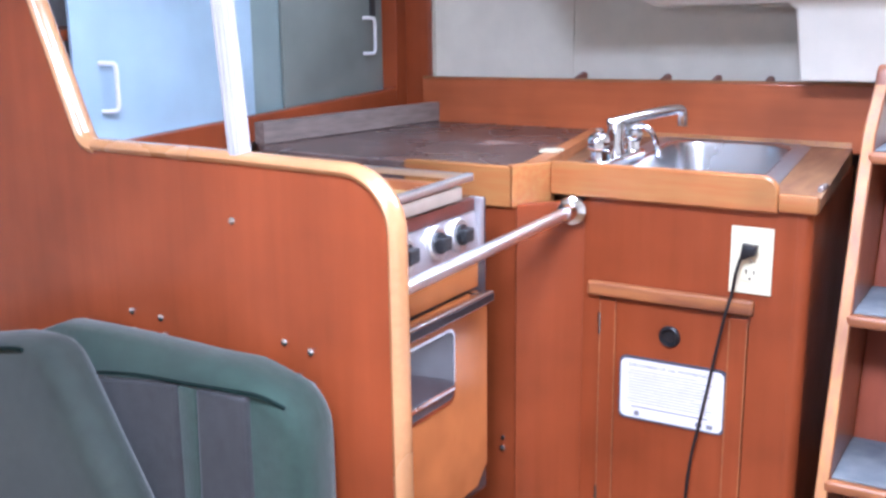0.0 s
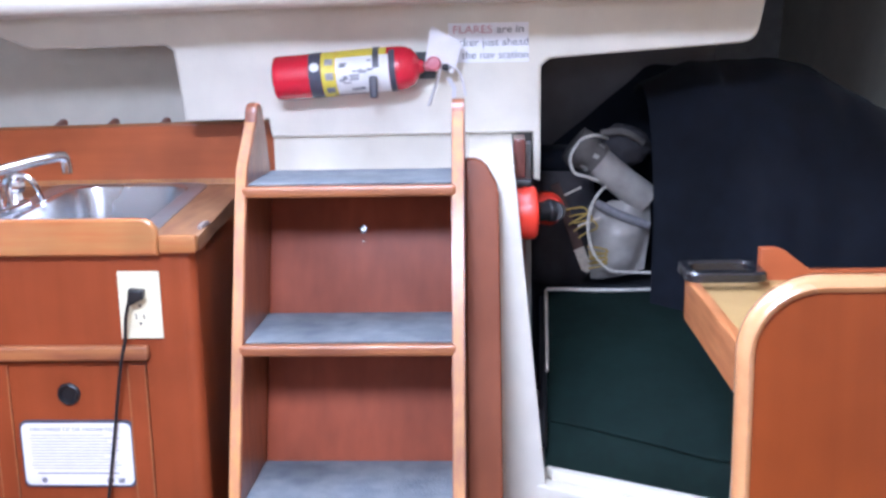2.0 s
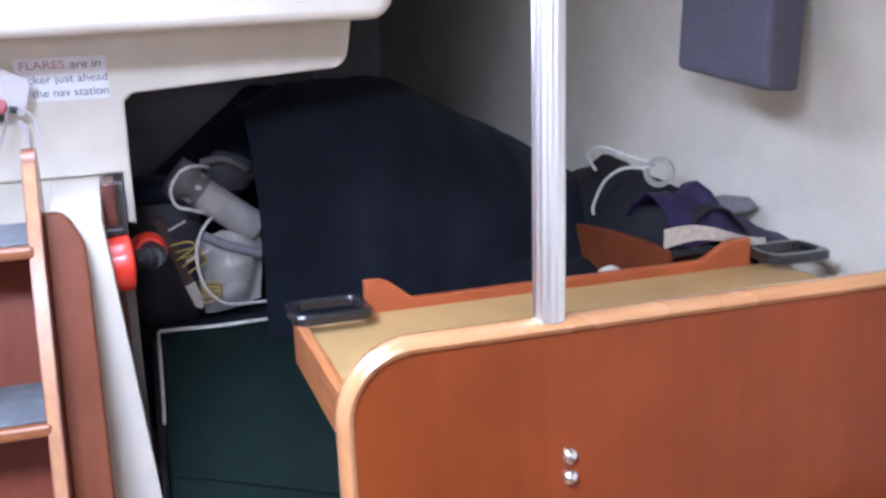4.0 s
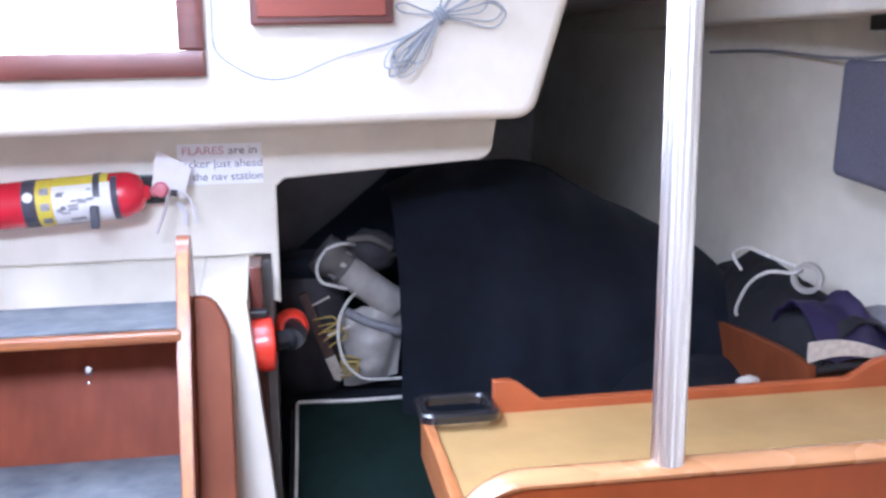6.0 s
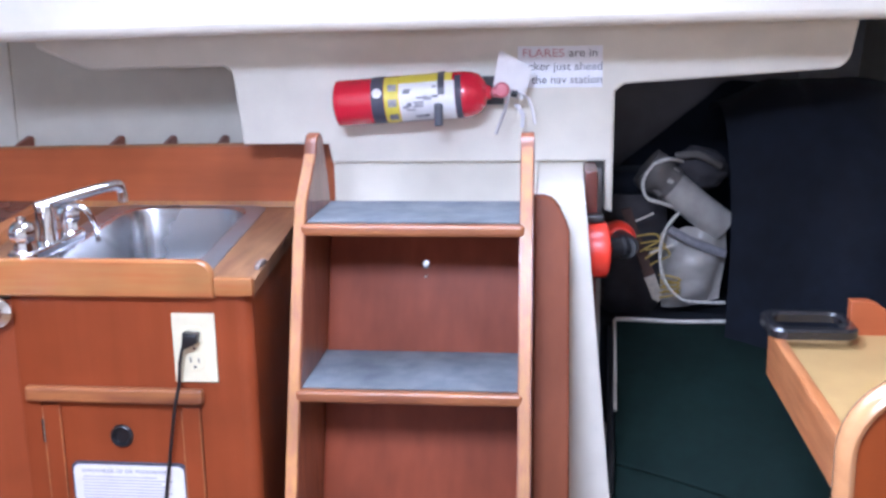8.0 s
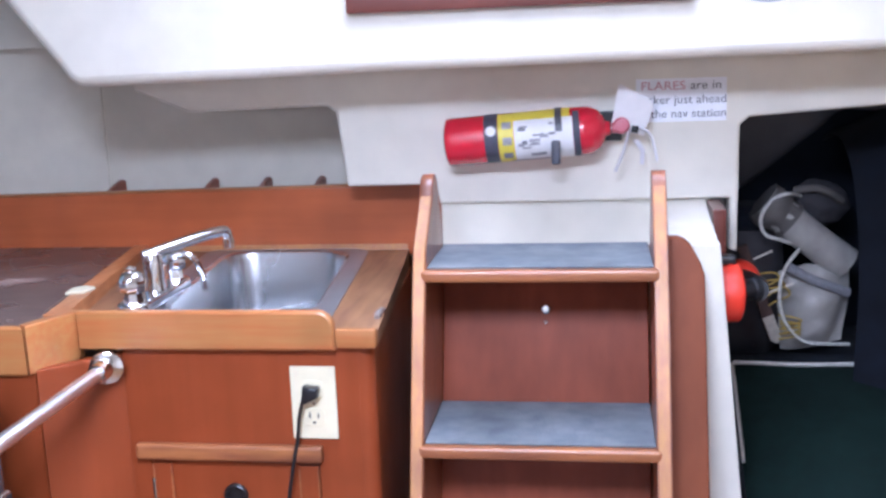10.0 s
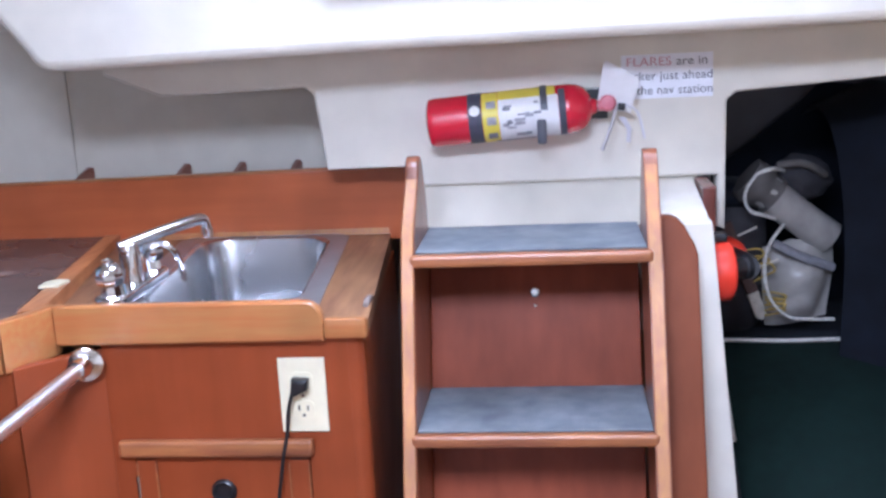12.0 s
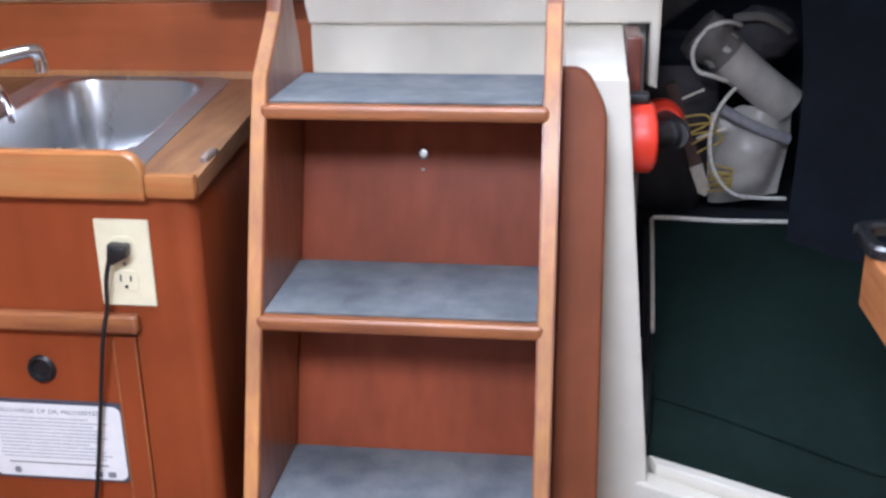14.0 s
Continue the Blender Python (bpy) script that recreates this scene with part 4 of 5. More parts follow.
part("lower_panel", bm_box(-0.376, -0.366, -0.566, -0.262, 0.742, 0.811, 0.002), ENAMEL, st)
od = part("oven_door", bm_prism([(-0.566, 0.385), (-0.270, 0.385), (-0.235, 0.42), (-0.235, 0.70), (-0.270, 0.735), (-0.566, 0.735)], "x", -0.376, -0.362, 0.004, 2), ENAMEL, st)
part("window_shelf", bm_tube([(-0.357, -0.553, 0.600), (-0.357, -0.362, 0.597)], 0.004, 8), CHROME, od, "chrome oven rack edge")
part("window_trim", bm_prism(rrect(-0.558, -0.350, 0.572, 0.698, 0.018, 5), "x", -0.3625, -0.3595, 0.001), CHROME, od, "chrome window trim")
part("window_pane", bm_prism(rrect(-0.553, -0.356, 0.579, 0.692, 0.014, 5), "x", -0.3594, -0.3585), OVENDARK, od, "dark oven glass")
part("handle", add(bm_box(-0.342, -0.330, -0.560, -0.272, 0.722, 0.743, 0.004, 3), bm_box(-0.363, -0.3415, -0.298, -0.282, 0.726, 0.741, 0.002), bm_box(-0.363, -0.3415, -0.556, -0.540, 0.726, 0.741, 0.002)), STEEL, od, "flat steel door handle")
part("handle_inlay", bm_box(-0.3297, -0.3285, -0.556, -0.275, 0.7265, 0.7385, 0.0004, 1), BLACK, od, "dark inlay along the handle")
part("front_fiddle", bm_prism([(-0.565, 0.921), (-0.298, 0.925), (-0.298, 0.937), (-0.565, 0.933)], "x", -0.369, -0.353, 0.003, 2), ALU, st, "bright flat fiddle bar")
part("front_lip", bm_box(-0.374, -0.357, -0.565, -0.328, 0.898, 0.9205, 0.003), PALELIP, st, "pale lip under the fiddle bar")
part("side_fiddle", bm_box(-0.82, -0.3695, -0.306, -0.298, 0.925, 0.936, 0.002), ALU, st)
part("top_cover", bm_box(-0.80, -0.385, -0.56, -0.33, 0.888, 0.906, 0.004), DESKTOP, st, "light wooden stove cover")
part("cover_rim", bm_box(-0.80, -0.385, -0.329, -0.312, 0.886, 0.920, 0.003), LADDERWOOD, st)
st.location += Vector((-0.018, 0.018, -0.021))
solid("stove_recess", bm_box(-0.90, -0.87, -0.57, -0.10, 0.0, 0.85, 0), MAHOGANY, "dark mahogany back of the stove recess", "panel", "structure")
pv = thing("gimbal_pivot", (-0.41, -0.1, 0.36), "small brass pivot bolts beside the stove", "bolt")
part("bolt", bm_lathe([(0, 0), (0.007, 0), (0.006, 0.004), (0, 0.006)], (-0.418, -0.0885, 0.366), (0, -1, 0), 12), STEEL, pv)
part("bolt", bm_lathe([(0, 0), (0.005, 0), (0.004, 0.003), (0, 0.004)], (-0.418, -0.0885, 0.387), (0, -1, 0), 12), STEEL, pv)

# ---- partition between saloon and galley ----
pt = thing("galley_partition", (-0.7, -0.6, 0.0), "varnished mahogany partition with a rounded capped edge", "partition")
cur = [(-1.80, 0.0), (-0.318, 0.0), (-0.322, 0.881)] + arc(-0.396, 0.881, 0.074, 0, 90, 9) + [(-0.870, 0.961)] + arc(-0.870, 1.005, 0.04, 270, 206, 4) + [(-1.082, 1.42), (-1.262, 1.88), (-1.80, 1.88)]
part("panel", bm_prism(cur, "y", -0.600, -0.575, 0.003, 2), MAHOGANY, pt)
path = [(-0.311, 0.0), (-0.315, 0.881)] + arc(-0.396, 0.881, 0.081, 0, 90, 9) + [(-0.6, 0.966), (-0.870, 0.968)] + arc(-0.870, 0.998, 0.034, 270, 206, 4) + [(-1.076, 1.423), (-1.256, 1.88)]


def cap_of(path, y0, y1, w, closed=False):
    """A rounded moulding that follows an outline in the x-z plane."""
    loops = []
    for i, (x, z) in enumerate(path):
        a, b = path[max(i - 1, 0)], path[min(i + 1, len(path) - 1)]
        d = Vector((b[0] - a[0], b[1] - a[1])).normalized()
        nx, nz = d[1], -d[0]
        ring = []
        for k in range(12):
            ang = 2 * math.pi * k / 12
            ring.append((x + nx * w * math.cos(ang), (y0 + y1) / 2 + (y1 - y0) / 2 * math.sin(ang), z + nz * w * math.cos(ang)))
        loops.append(ring)
    return bm_rings(loops, True, True)


part("cap", cap_of(path, -0.607, -0.568, 0.011), CAPWOOD, pt, "light worn varnish cap")
for x, z in ((-0.590, 0.876), (-0.810, 0.710), (-0.747, 0.708), (-0.807, 0.679), (-0.742, 0.680), (-0.503, 0.707), (-0.456, 0.700), (-0.478, 0.660), (-0.437, 0.620)):
    part("screw", bm_lathe([(0, 0), (0.0062, 0), (0.0055, 0.0025), (0.003, 0.004), (0, 0.0042)], (x, -0.6005, z), (0, -1, 0), 14), CHROME, pt)


def fluted_tube(x, y, z0, z1, r, rake=0.0):
    """A grooved tube; rake is how far its head stands to the side of its foot."""
    def ring(cx, z):
        return [(cx + (r - (0.0016 if k % 3 == 0 else 0)) * math.cos(2 * math.pi * k / 36), y + (r - (0.0016 if k % 3 == 0 else 0)) * math.sin(2 * math.pi * k / 36), z) for k in range(36)]
    return bm_rings([ring(x, z0), ring(x + rake, z1)], True, True)


gp = thing("galley_pole", (-0.58, -0.588, 0.972), "white metal pole standing on the partition", "pole")
part("tube", fluted_tube(-0.580, -0.588, 0.970, 1.88, 0.0165, -0.075), WHITETUBE, gp)

# ---- green settee back against the partition ----
sc = thing("settee_cushion", (-0.75, -0.68, 0.30), "dark green velour settee cushion leaning on the galley partition", "cushion", "settee cushions")
back = soft_box(-1.30, -0.402, -0.703, -0.609, 0.25, 0.689, 0.038, 0.010, 1.0)
face_l = soft_box(-1.00, -0.606, -0.718, -0.700, 0.25, 0.660, 0.006, 0.002, 2.0, 5)
face_r = soft_box(-0.572, -0.482, -0.717, -0.700, 0.25, 0.662, 0.006, 0.002, 3.0, 5)
for bm_ in (back, face_l, face_r):
    for v in bm_.verts:
        h = max(0.0, v.co.z - 0.25) / 0.44
        v.co.z -= h * (0.45 * max(0.0, -0.90 - v.co.x) + 8.0 * max(0.0, v.co.x + 0.490) ** 2)
        if v.co.y < -0.69:
            v.co.z -= h * 0.13 * max(0.0, -0.62 - v.co.x)
part("cushion", back, GREEN, sc)
part("front_panel", face_l, GREYVELOUR, sc, "grey violet velour front panel")
part("front_panel", face_r, GREYVELOUR, sc, "grey violet velour front panel")
part("seam_channel", bm_box(-0.605, -0.573, -0.7155, -0.700, 0.25, 0.660, 0.003), GREEN, sc, "green stripe between the panels")
part("piping", bm_tube([(-0.90, -0.711, 0.617), (-0.87, -0.713, 0.626), (-0.776, -0.715, 0.649), (-0.689, -0.715, 0.661), (-0.578, -0.714, 0.666), (-0.502, -0.711, 0.669), (-0.46, -0.706, 0.667), (-0.43, -0.694, 0.652)], 0.0027, 8, smooth=6), GREEN_SHADE_PIPING, sc)
sc2 = thing("settee_cushion", (-1.0, -0.76, 0.25), "grey green velour cushion leaning against the corner cushion", "cushion", "settee cushions")
lean = soft_box(-1.36, -0.775, -0.800, -0.722, 0.25, 0.712, 0.038, 0.010, 9.0)
edge = bm_tube([(-1.30, -0.796, 0.700), (-1.10, -0.801, 0.704), (-0.90, -0.801, 0.704), (-0.83, -0.796, 0.700)], 0.0032, 8, smooth=6)
for bm_ in (lean, edge):
    for v in bm_.verts:
        h = max(0.0, v.co.z - 0.25) / 0.46
        v.co.z -= h * 0.22 * max(0.0, -0.84 - v.co.x)
        v.co.x += (1 - h) * 0.26
part("cushion", lean, GREYGREEN, sc2)
part("piping", edge, GREEN_SHADE_PIPING, sc2, "dark piping")

# ---- lockers outboard of the galley ----
lk = thing("galley_locker", (-1.1, 0.1, 0.93), "mahogany framed locker with pale sliding doors", "locker")
part("bottom_rail", bm_prism([(0.5295, 0.918), (0.5295, 0.972), (-0.56, 0.932), (-0.56, 0.876)], "x", -1.070, -1.045, 0.004), MAHOGANY, lk)
part("end_stile", bm_box(-1.100, -0.9795, 0.5765, 0.598, 0.9, 1.88, 0.003), MAHOGANY, lk)
part("end_post", bm_box(-1.100, -1.045, 0.53, 0.5755, 0.90, 1.88, 0.003), MAHOGANY, lk)
part("back", bm_box(-1.50, -1.48, -0.57, 0.60, 0.90, 1.88, 0), GREYLINER, lk)
part("shelf", bm_box(-1.478, -1.11, -0.57, 0.52, 1.12, 1.14, 0.002), MAHOGANY, lk)
d1 = part("sliding_door", bm_box(-1.082, -1.074, -0.452, 0.02, 0.905, 1.70, 0.002), BLUEPANEL, lk, "sliding door tinted pale blue for its reflection")
part("sliding_door", bm_box(-1.102, -1.096, -0.02, 0.16, 0.905, 1.70, 0.002), PALEGREEN, lk, "sliding door tinted pale grey green for its reflection")
d2 = part("sliding_door", bm_box(-1.094, -1.086, 0.135, 0.528, 0.905, 1.70, 0.002), GREENPANEL, lk, "sliding door tinted dull grey green for its reflection")
part("strap", bm_box(-1.085, -1.079, 0.470, 0.492, 1.150, 1.240, 0.004, 3), BLACK, d2, "short black strap above the handle")
for door, x, y, zh in ((d1, -1.0735, -0.378, -0.010), (d2, -1.0855, 0.462, 0.057)):
    part("handle", bm_tube([(x, y - 0.018, 1.004 + zh), (x + 0.016, y - 0.012, 1.004 + zh), (x + 0.022, y, 1.010 + zh), (x + 0.023, y, 1.047 + zh), (x + 0.022, y, 1.084 + zh), (x + 0.016, y - 0.012, 1.090 + zh), (x, y - 0.018, 1.090 + zh)], 0.0042, 8, smooth=4), WHITE, door, "white bow handle")


# ---- chart table ----
np_ = thing("chart_table_partition", (1.3, -0.51, 0.0), "varnished mahogany partition with a rounded capped corner", "partition")
cur = [(1.85, 0.0), (1.85, 0.900), (0.938, 0.900)] + arc(0.938, 0.826, 0.074, 90, 180, 9) + [(0.864, 0.0)]
part("panel", bm_prism(cur, "y", -0.522, -0.497, 0.003, 2), CHARTWOOD, np_)
part("cap", cap_of([(0.859, 0.0), (0.859, 0.826)] + arc(0.938, 0.826, 0.079, 180, 90, 9) + [(1.3, 0.905), (1.85, 0.905)], -0.529, -0.490, 0.0105), CAPWOOD, np_, "light worn varnish cap")
for z in (0.750, 0.723):
    part("bolt", bm_lathe([(0, 0), (0.0105, 0), (0.0104, 0.003), (0.009, 0.0062), (0.006, 0.0085), (0.003, 0.0096), (0, 0.010)], (1.115, -0.5225, z), (0, -1, 0), 18), CHROME, np_)

dk = thing("chart_table", (1.3, -0.2, 0.70), "chart table with a golden top and teak fiddles", "table")
part("tabletop", bm_box(0.9085, 1.80, -0.496, 0.072, 0.752, 0.772, 0.002), DESKTOP, dk)
part("side_fiddle", bm_box(0.891, 0.908, -0.4965, 0.050, 0.712, 0.785, 0.004, 2), HONEY_Y, dk)
back = [(1.017, 0.735), (1.746, 0.735), (1.746, 0.822), (1.715, 0.822), (1.70, 0.819), (1.645, 0.789), (1.10, 0.788), (1.060, 0.820), (1.045, 0.826), (1.017, 0.826)]
part("back_fiddle", bm_prism(back, "y", 0.0725, 0.092, 0.003, 2), MAHOGANY_X, dk)


def grip_ring(x0, x1, y0, y1):
    """A flat plastic ring with a long slot, its upper edge rounded over."""
    z0, z1 = 0.7855, 0.801
    outer, inner = rrect(x0, x1, y0, y1, 0.026, 6), rrect(x0 + 0.017, x1 - 0.015, y0 + 0.022, y1 - 0.020, 0.018, 6)
    soft, lip = rrect(x0 + 0.004, x1 - 0.004, y0 + 0.004, y1 - 0.004, 0.023, 6), rrect(x0 + 0.013, x1 - 0.011, y0 + 0.018, y1 - 0.016, 0.021, 6)
    loops = [[(x, y, z) for x, y in pts] for pts, z in ((outer, z0), (outer, z1 - 0.004), (soft, z1), (lip, z1), (inner, z1 - 0.004), (inner, z0), (outer, z0))]
    bm = bm_rings(loops)
    bmesh.ops.remove_doubles(bm, verts=bm.verts[:], dist=0.0001)
    bmesh.ops.recalc_face_normals(bm, faces=bm.faces[:])
    return bm


part("grip", grip_ring(0.886, 1.0165, -0.002, 0.112), GRIPBLACK, dk, "black plastic grip with a slot")
part("grip", grip_ring(1.7465, 1.875, -0.002, 0.112), GRIPBLACK, dk, "black plastic grip with a slot")

np2 = thing("chart_table_pole", (1.099, -0.51, 0.912), "fluted polished aluminium pole on the chart table partition", "pole")
part("tube", fluted_tube(1.099, -0.510, 0.912, 1.88, 0.0185, 0.020), ALU, np2)

s2 = thing("settee_cushion", (1.6, -0.7, 0.3), "dark green velour settee cushion against the chart table partition", "cushion", "settee cushions")
part("cushion", soft_box(1.39, 1.86, -0.66, -0.531, 0.25, 0.565, 0.04, 0.012, 3.0), GREEN, s2)

# ---- quarter berth ----
qb = thing("berth_cushion", (1.0, 0.3, 0.366), "green velour berth cushion with white piping, berth shade in its colour", "cushion")


def berth_top(u, v):
    """Front face, rounded nose, then the sloping top: v from the foot to the back."""
    fl, fr = Vector((0.672, 0.262, 0.0)), Vector((1.25, -0.04, 0.0))
    bl, br = Vector((0.694, 0.655, 0.0)), Vector((1.30, 0.655, 0.0))
    nose = max(0.035, 0.16 - 0.25 * u)
    if v < 0.35:
        a = v / 0.35
        z, s = 0.362 + 0.073 * a, nose * a ** 1.5 - 0.008 * math.sin(math.pi * a)
    else:
        a = (v - 0.35) / 0.65
        z, s = 0.435 + 0.180 * a + 0.014 * math.sin(math.pi * a), nose + (1 - nose) * a
    p = fl.lerp(fr, u).lerp(bl.lerp(br, u), s) + Vector((0, 0, z))
    return p + Vector((0, 0, 0.004 * noise.noise(p * 7)))


# seat colour is darkened for the dim berth corner
part("seat", bm_sheet(berth_top, 30, 34, 0.02), GREEN_SHADE_PIPING, qb)
part("front_piping", bm_tube([berth_top(k / 16, 0.35) + Vector((0, -0.002, 0.001)) for k in range(17)], 0.0032, 8), GREEN_SHADE_PIPING, qb)
part("back_piping", bm_tube([berth_top(u, 0.985) + Vector((0, -0.002, 0.007)) for u in (0.0, 0.06, 0.14, 0.22, 0.30, 0.38, 0.44)], 0.0042, 8, smooth=4), ROPEWHITE, qb, "white piping")
part("side_piping", bm_tube([(0.692, 0.65, 0.616), (0.690, 0.58, 0.590), (0.686, 0.48, 0.548), (0.682, 0.39, 0.512)], 0.0036, 8, smooth=6), BEIGE, qb, "worn beige piping")
part("side_edge", bm_tube([(0.686, 0.65, 0.60), (0.678, 0.47, 0.52), (0.670, 0.30, 0.46), (0.668, 0.262, 0.40)], 0.008, 8, smooth=6), BLACK, qb, "dark cushion edge")
solid("berth_mattress", soft_box(0.66, 1.62, 0.665, 1.95, 0.3605, 0.60, 0.04, 0.012, 5.0), NAVY, "dark mattress at the back of the quarter berth", "mattress")


def heap(u, v):
    """A tall bundle of cover cloth: u across, v from the front foot over the crest to the back."""
    x = 0.916 + 0.89 * u
    crest = 1.11 - 0.10 * max(0, (u - 0.35) / 0.65) - 0.26 * max(0, (u - 0.25) / 0.75) ** 2 - 0.05 * max(0, 0.12 - u) / 0.12
    a = v * math.pi
    low = max(0.0, math.cos(a)) ** 3 * min(1.0, u / 0.22)
    y = 0.86 - 0.26 * math.cos(a) - 0.06 * u - 0.11 * low
    z = 0.56 + (crest - 0.56) * math.sin(a) ** 0.55
    p = Vector((x, y, z))
    fold = 0.022 * noise.noise(Vector((x * 7.5, y * 2.2, z * 1.6))) + 0.010 * noise.noise(Vector((x * 19, y * 5, z * 4)))
    return p + Vector((0.3 * fold, -fold * 1.2, 0.6 * fold))


nv = thing("sail_cover_bundle", (1.3, 0.9, 0.6), "bundled navy canvas cover heaped in the quarter berth", "cover")
part("cloth", bm_sheet(heap, 46, 34, 0.006), NAVY, nv)


def drape(u, v):
    x, z = 0.655 + 0.50 * u, 0.56 + 0.56 * v * (0.52 + 0.75 * min(u, 0.6))
    p = Vector((x, 0.98 - 0.02 * v, z))
    return p + Vector((0, 0.03 * noise.noise(p * 6), 0.01 * noise.noise(p * 9)))


part("back_fold", bm_sheet(drape, 24, 18, 0.006), NAVY, nv)


def side_fold(u, v):
    """Low spill of the cover between the heap and the locker board."""
    x, y = 1.22 + 0.362 * u, 0.14 + 0.52 * v
    rise = min(1.0, u / 0.55) ** 2 * (3 - 2 * min(1.0, u / 0.55))
    z = 0.56 + rise * (0.14 * min(1.0, v / 0.18) ** 0.6 + 0.09 * max(0.0, v - 0.35))
    c = 0.016 * noise.noise(Vector((x * 9, y * 8, 1.0))) + 0.006 * noise.noise(Vector((x * 24, y * 20, 5.0)))
    return Vector((x, y, z + c))


part("side_fold", bm_sheet(side_fold, 22, 22, 0.006), NAVY, nv)

# things lying on the berth
def lump(c, r, seed, nu=22, nv_=14):
    def f(u, v):
        a, b = 2 * math.pi * u, math.pi * v
        d = Vector((math.sin(b) * math.cos(a), math.sin(b) * math.sin(a), math.cos(b)))
        k = 1 + 0.16 * noise.noise(d * 2.2 + Vector((seed, 0, 0))) + 0.06 * noise.noise(d * 6 + Vector((seed, 3, 0)))
        return Vector(c) + Vector((d.x * r[0], d.y * r[1], d.z * r[2])) * k
    bm = bm_sheet(f, nu, nv_)
    bmesh.ops.remove_doubles(bm, verts=bm.verts[:], dist=0.0005)
    return bm


rl = thing("white_roll", (0.82, 0.66, 0.72), "white plastic roll tied with cord on the berth", "roll")
part("roll", bm_tube([(0.770, 0.64, 0.930), (0.80, 0.64, 0.905), (0.86, 0.645, 0.855), (0.925, 0.65, 0.805)], 0.036, 16, smooth=5), PLASTICWHITE, rl)
wrap_axis = Vector((0.77, 0.0, -0.64))
collar = []
for k in range(8):
    c = Vector((0.770, 0.64, 0.930)) + wrap_axis * (-0.016 + 0.010 * k)
    ring = []
    for q in range(20):
        a = 2 * math.pi * q / 20
        d = Vector((0.64 * math.cos(a), math.sin(a), 0.77 * math.cos(a)))
        ring.append(c + d * (0.041 + 0.004 * math.sin(0.9 * k) + 0.010 * noise.noise(d * 2.5 + Vector((k * 0.5, 0, 0)))))
    collar.append(ring)
part("crumpled_end", bm_rings(collar, True, True), WRAPGREY, rl, "grey crumpled wrapping")
part("cord", bm_tube([(0.835, 0.66, 0.945), (0.80, 0.610, 0.957), (0.768, 0.60, 0.945), (0.748, 0.60, 0.91), (0.757, 0.60, 0.877), (0.785, 0.602, 0.866), (0.815, 0.63, 0.852), (0.83, 0.68, 0.848)], 0.0038, 8, smooth=7), ROPEWHITE, rl, "white cord loop")
bg = thing("plastic_bag", (0.86, 0.64, 0.64), "translucent white plastic bag of gear", "bag")
part("bag", bm_sheet(lambda u, v: Vector((0.800 + 0.125 * u + 0.02 * (v - 0.5) * (u - 0.3), 0.655 - 0.045 * math.sin(math.pi * u) * math.sin(math.pi * v) + 0.012 * noise.noise(Vector((u * 4, v * 4, 1))), 0.645 + 0.165 * v - 0.02 * (1 - u))), 18, 18, 0.01), PLASTICWHITE, bg)
part("fold", bm_tube([(0.806, 0.612, 0.806), (0.86, 0.606, 0.778), (0.925, 0.612, 0.752)], 0.010, 8, smooth=5), INK, bg, "grey folded strap")
part("cord", bm_tube([(0.85, 0.67, 0.842), (0.818, 0.607, 0.835), (0.795, 0.60, 0.80), (0.788, 0.60, 0.75), (0.80, 0.60, 0.695), (0.832, 0.60, 0.657), (0.87, 0.603, 0.648), (0.93, 0.61, 0.645)], 0.0036, 8, smooth=7), ROPEWHITE, bg, "white cord")
wr = thing("wire_bundle", (0.78, 0.63, 0.66), "tangle of yellow wires and brown board on the berth", "wires")
part("board", bm_prism([(0.705, 0.845), (0.725, 0.852), (0.781, 0.705), (0.758, 0.696)], "y", 0.62, 0.632, 0.002), CARDBOARD, wr)
part("board_end", bm_prism([(0.758, 0.6955), (0.781, 0.7045), (0.798, 0.655), (0.790, 0.642), (0.776, 0.648)], "y", 0.619, 0.631, 0.002), BEIGE, wr, "pale beige end")
rnd = random.Random(8)
for k in range(3):
    x, z = 0.750 + 0.011 * k, 0.780 - 0.015 * k
    part("wire", bm_tube([(x - 0.015, 0.603, z + 0.012), (x + 0.022 + 0.012 * rnd.random(), 0.600, z + 0.018), (x + 0.036, 0.602, z + 0.004 * rnd.random()), (x + 0.010, 0.602, z - 0.012), (x - 0.004, 0.604, z - 0.022)], 0.0022, 6, smooth=6), WIREYELLOW, wr)
for k in range(4):
    part("wire", bm_tube([(0.786 + 0.004 * k, 0.604, 0.708 - 0.012 * k), (0.812, 0.600, 0.705 - 0.011 * k), (0.829 + 0.003 * rnd.random(), 0.600, 0.698 - 0.009 * k), (0.818, 0.601, 0.690 - 0.009 * k), (0.79, 0.604, 0.690 - 0.011 * k)], 0.0022, 6, smooth=6), WIREYELLOW, wr)
part("stick", bm_tube([(0.735, 0.603, 0.825), (0.772, 0.600, 0.843)], 0.0025, 6), BEIGE, wr, "pale stick end")
part("stick", bm_tube([(0.765, 0.603, 0.755), (0.815, 0.600, 0.775)], 0.0025, 6), BEIGE, wr, "pale stick end")
for ob in (rl, bg, wr):
    ob.location.y += 0.085
gw = thing("grey_wrap", (0.885, 0.78, 0.90), "crumpled grey plastic wrap behind the white roll", "wrap")
part("sheet", lump((0.875, 0.775, 0.925), (0.062, 0.045, 0.048), 12.0, 30, 20), DUSKGREY, gw)
part("fold", bm_tube([(0.82, 0.735, 0.958), (0.868, 0.722, 0.962), (0.915, 0.735, 0.935)], 0.008, 8, smooth=5), WRAPGREY, gw)
gb = thing("dark_gear_bag", (0.73, 0.80, 0.60), "dusky grey soft bag behind the wires", "bag")
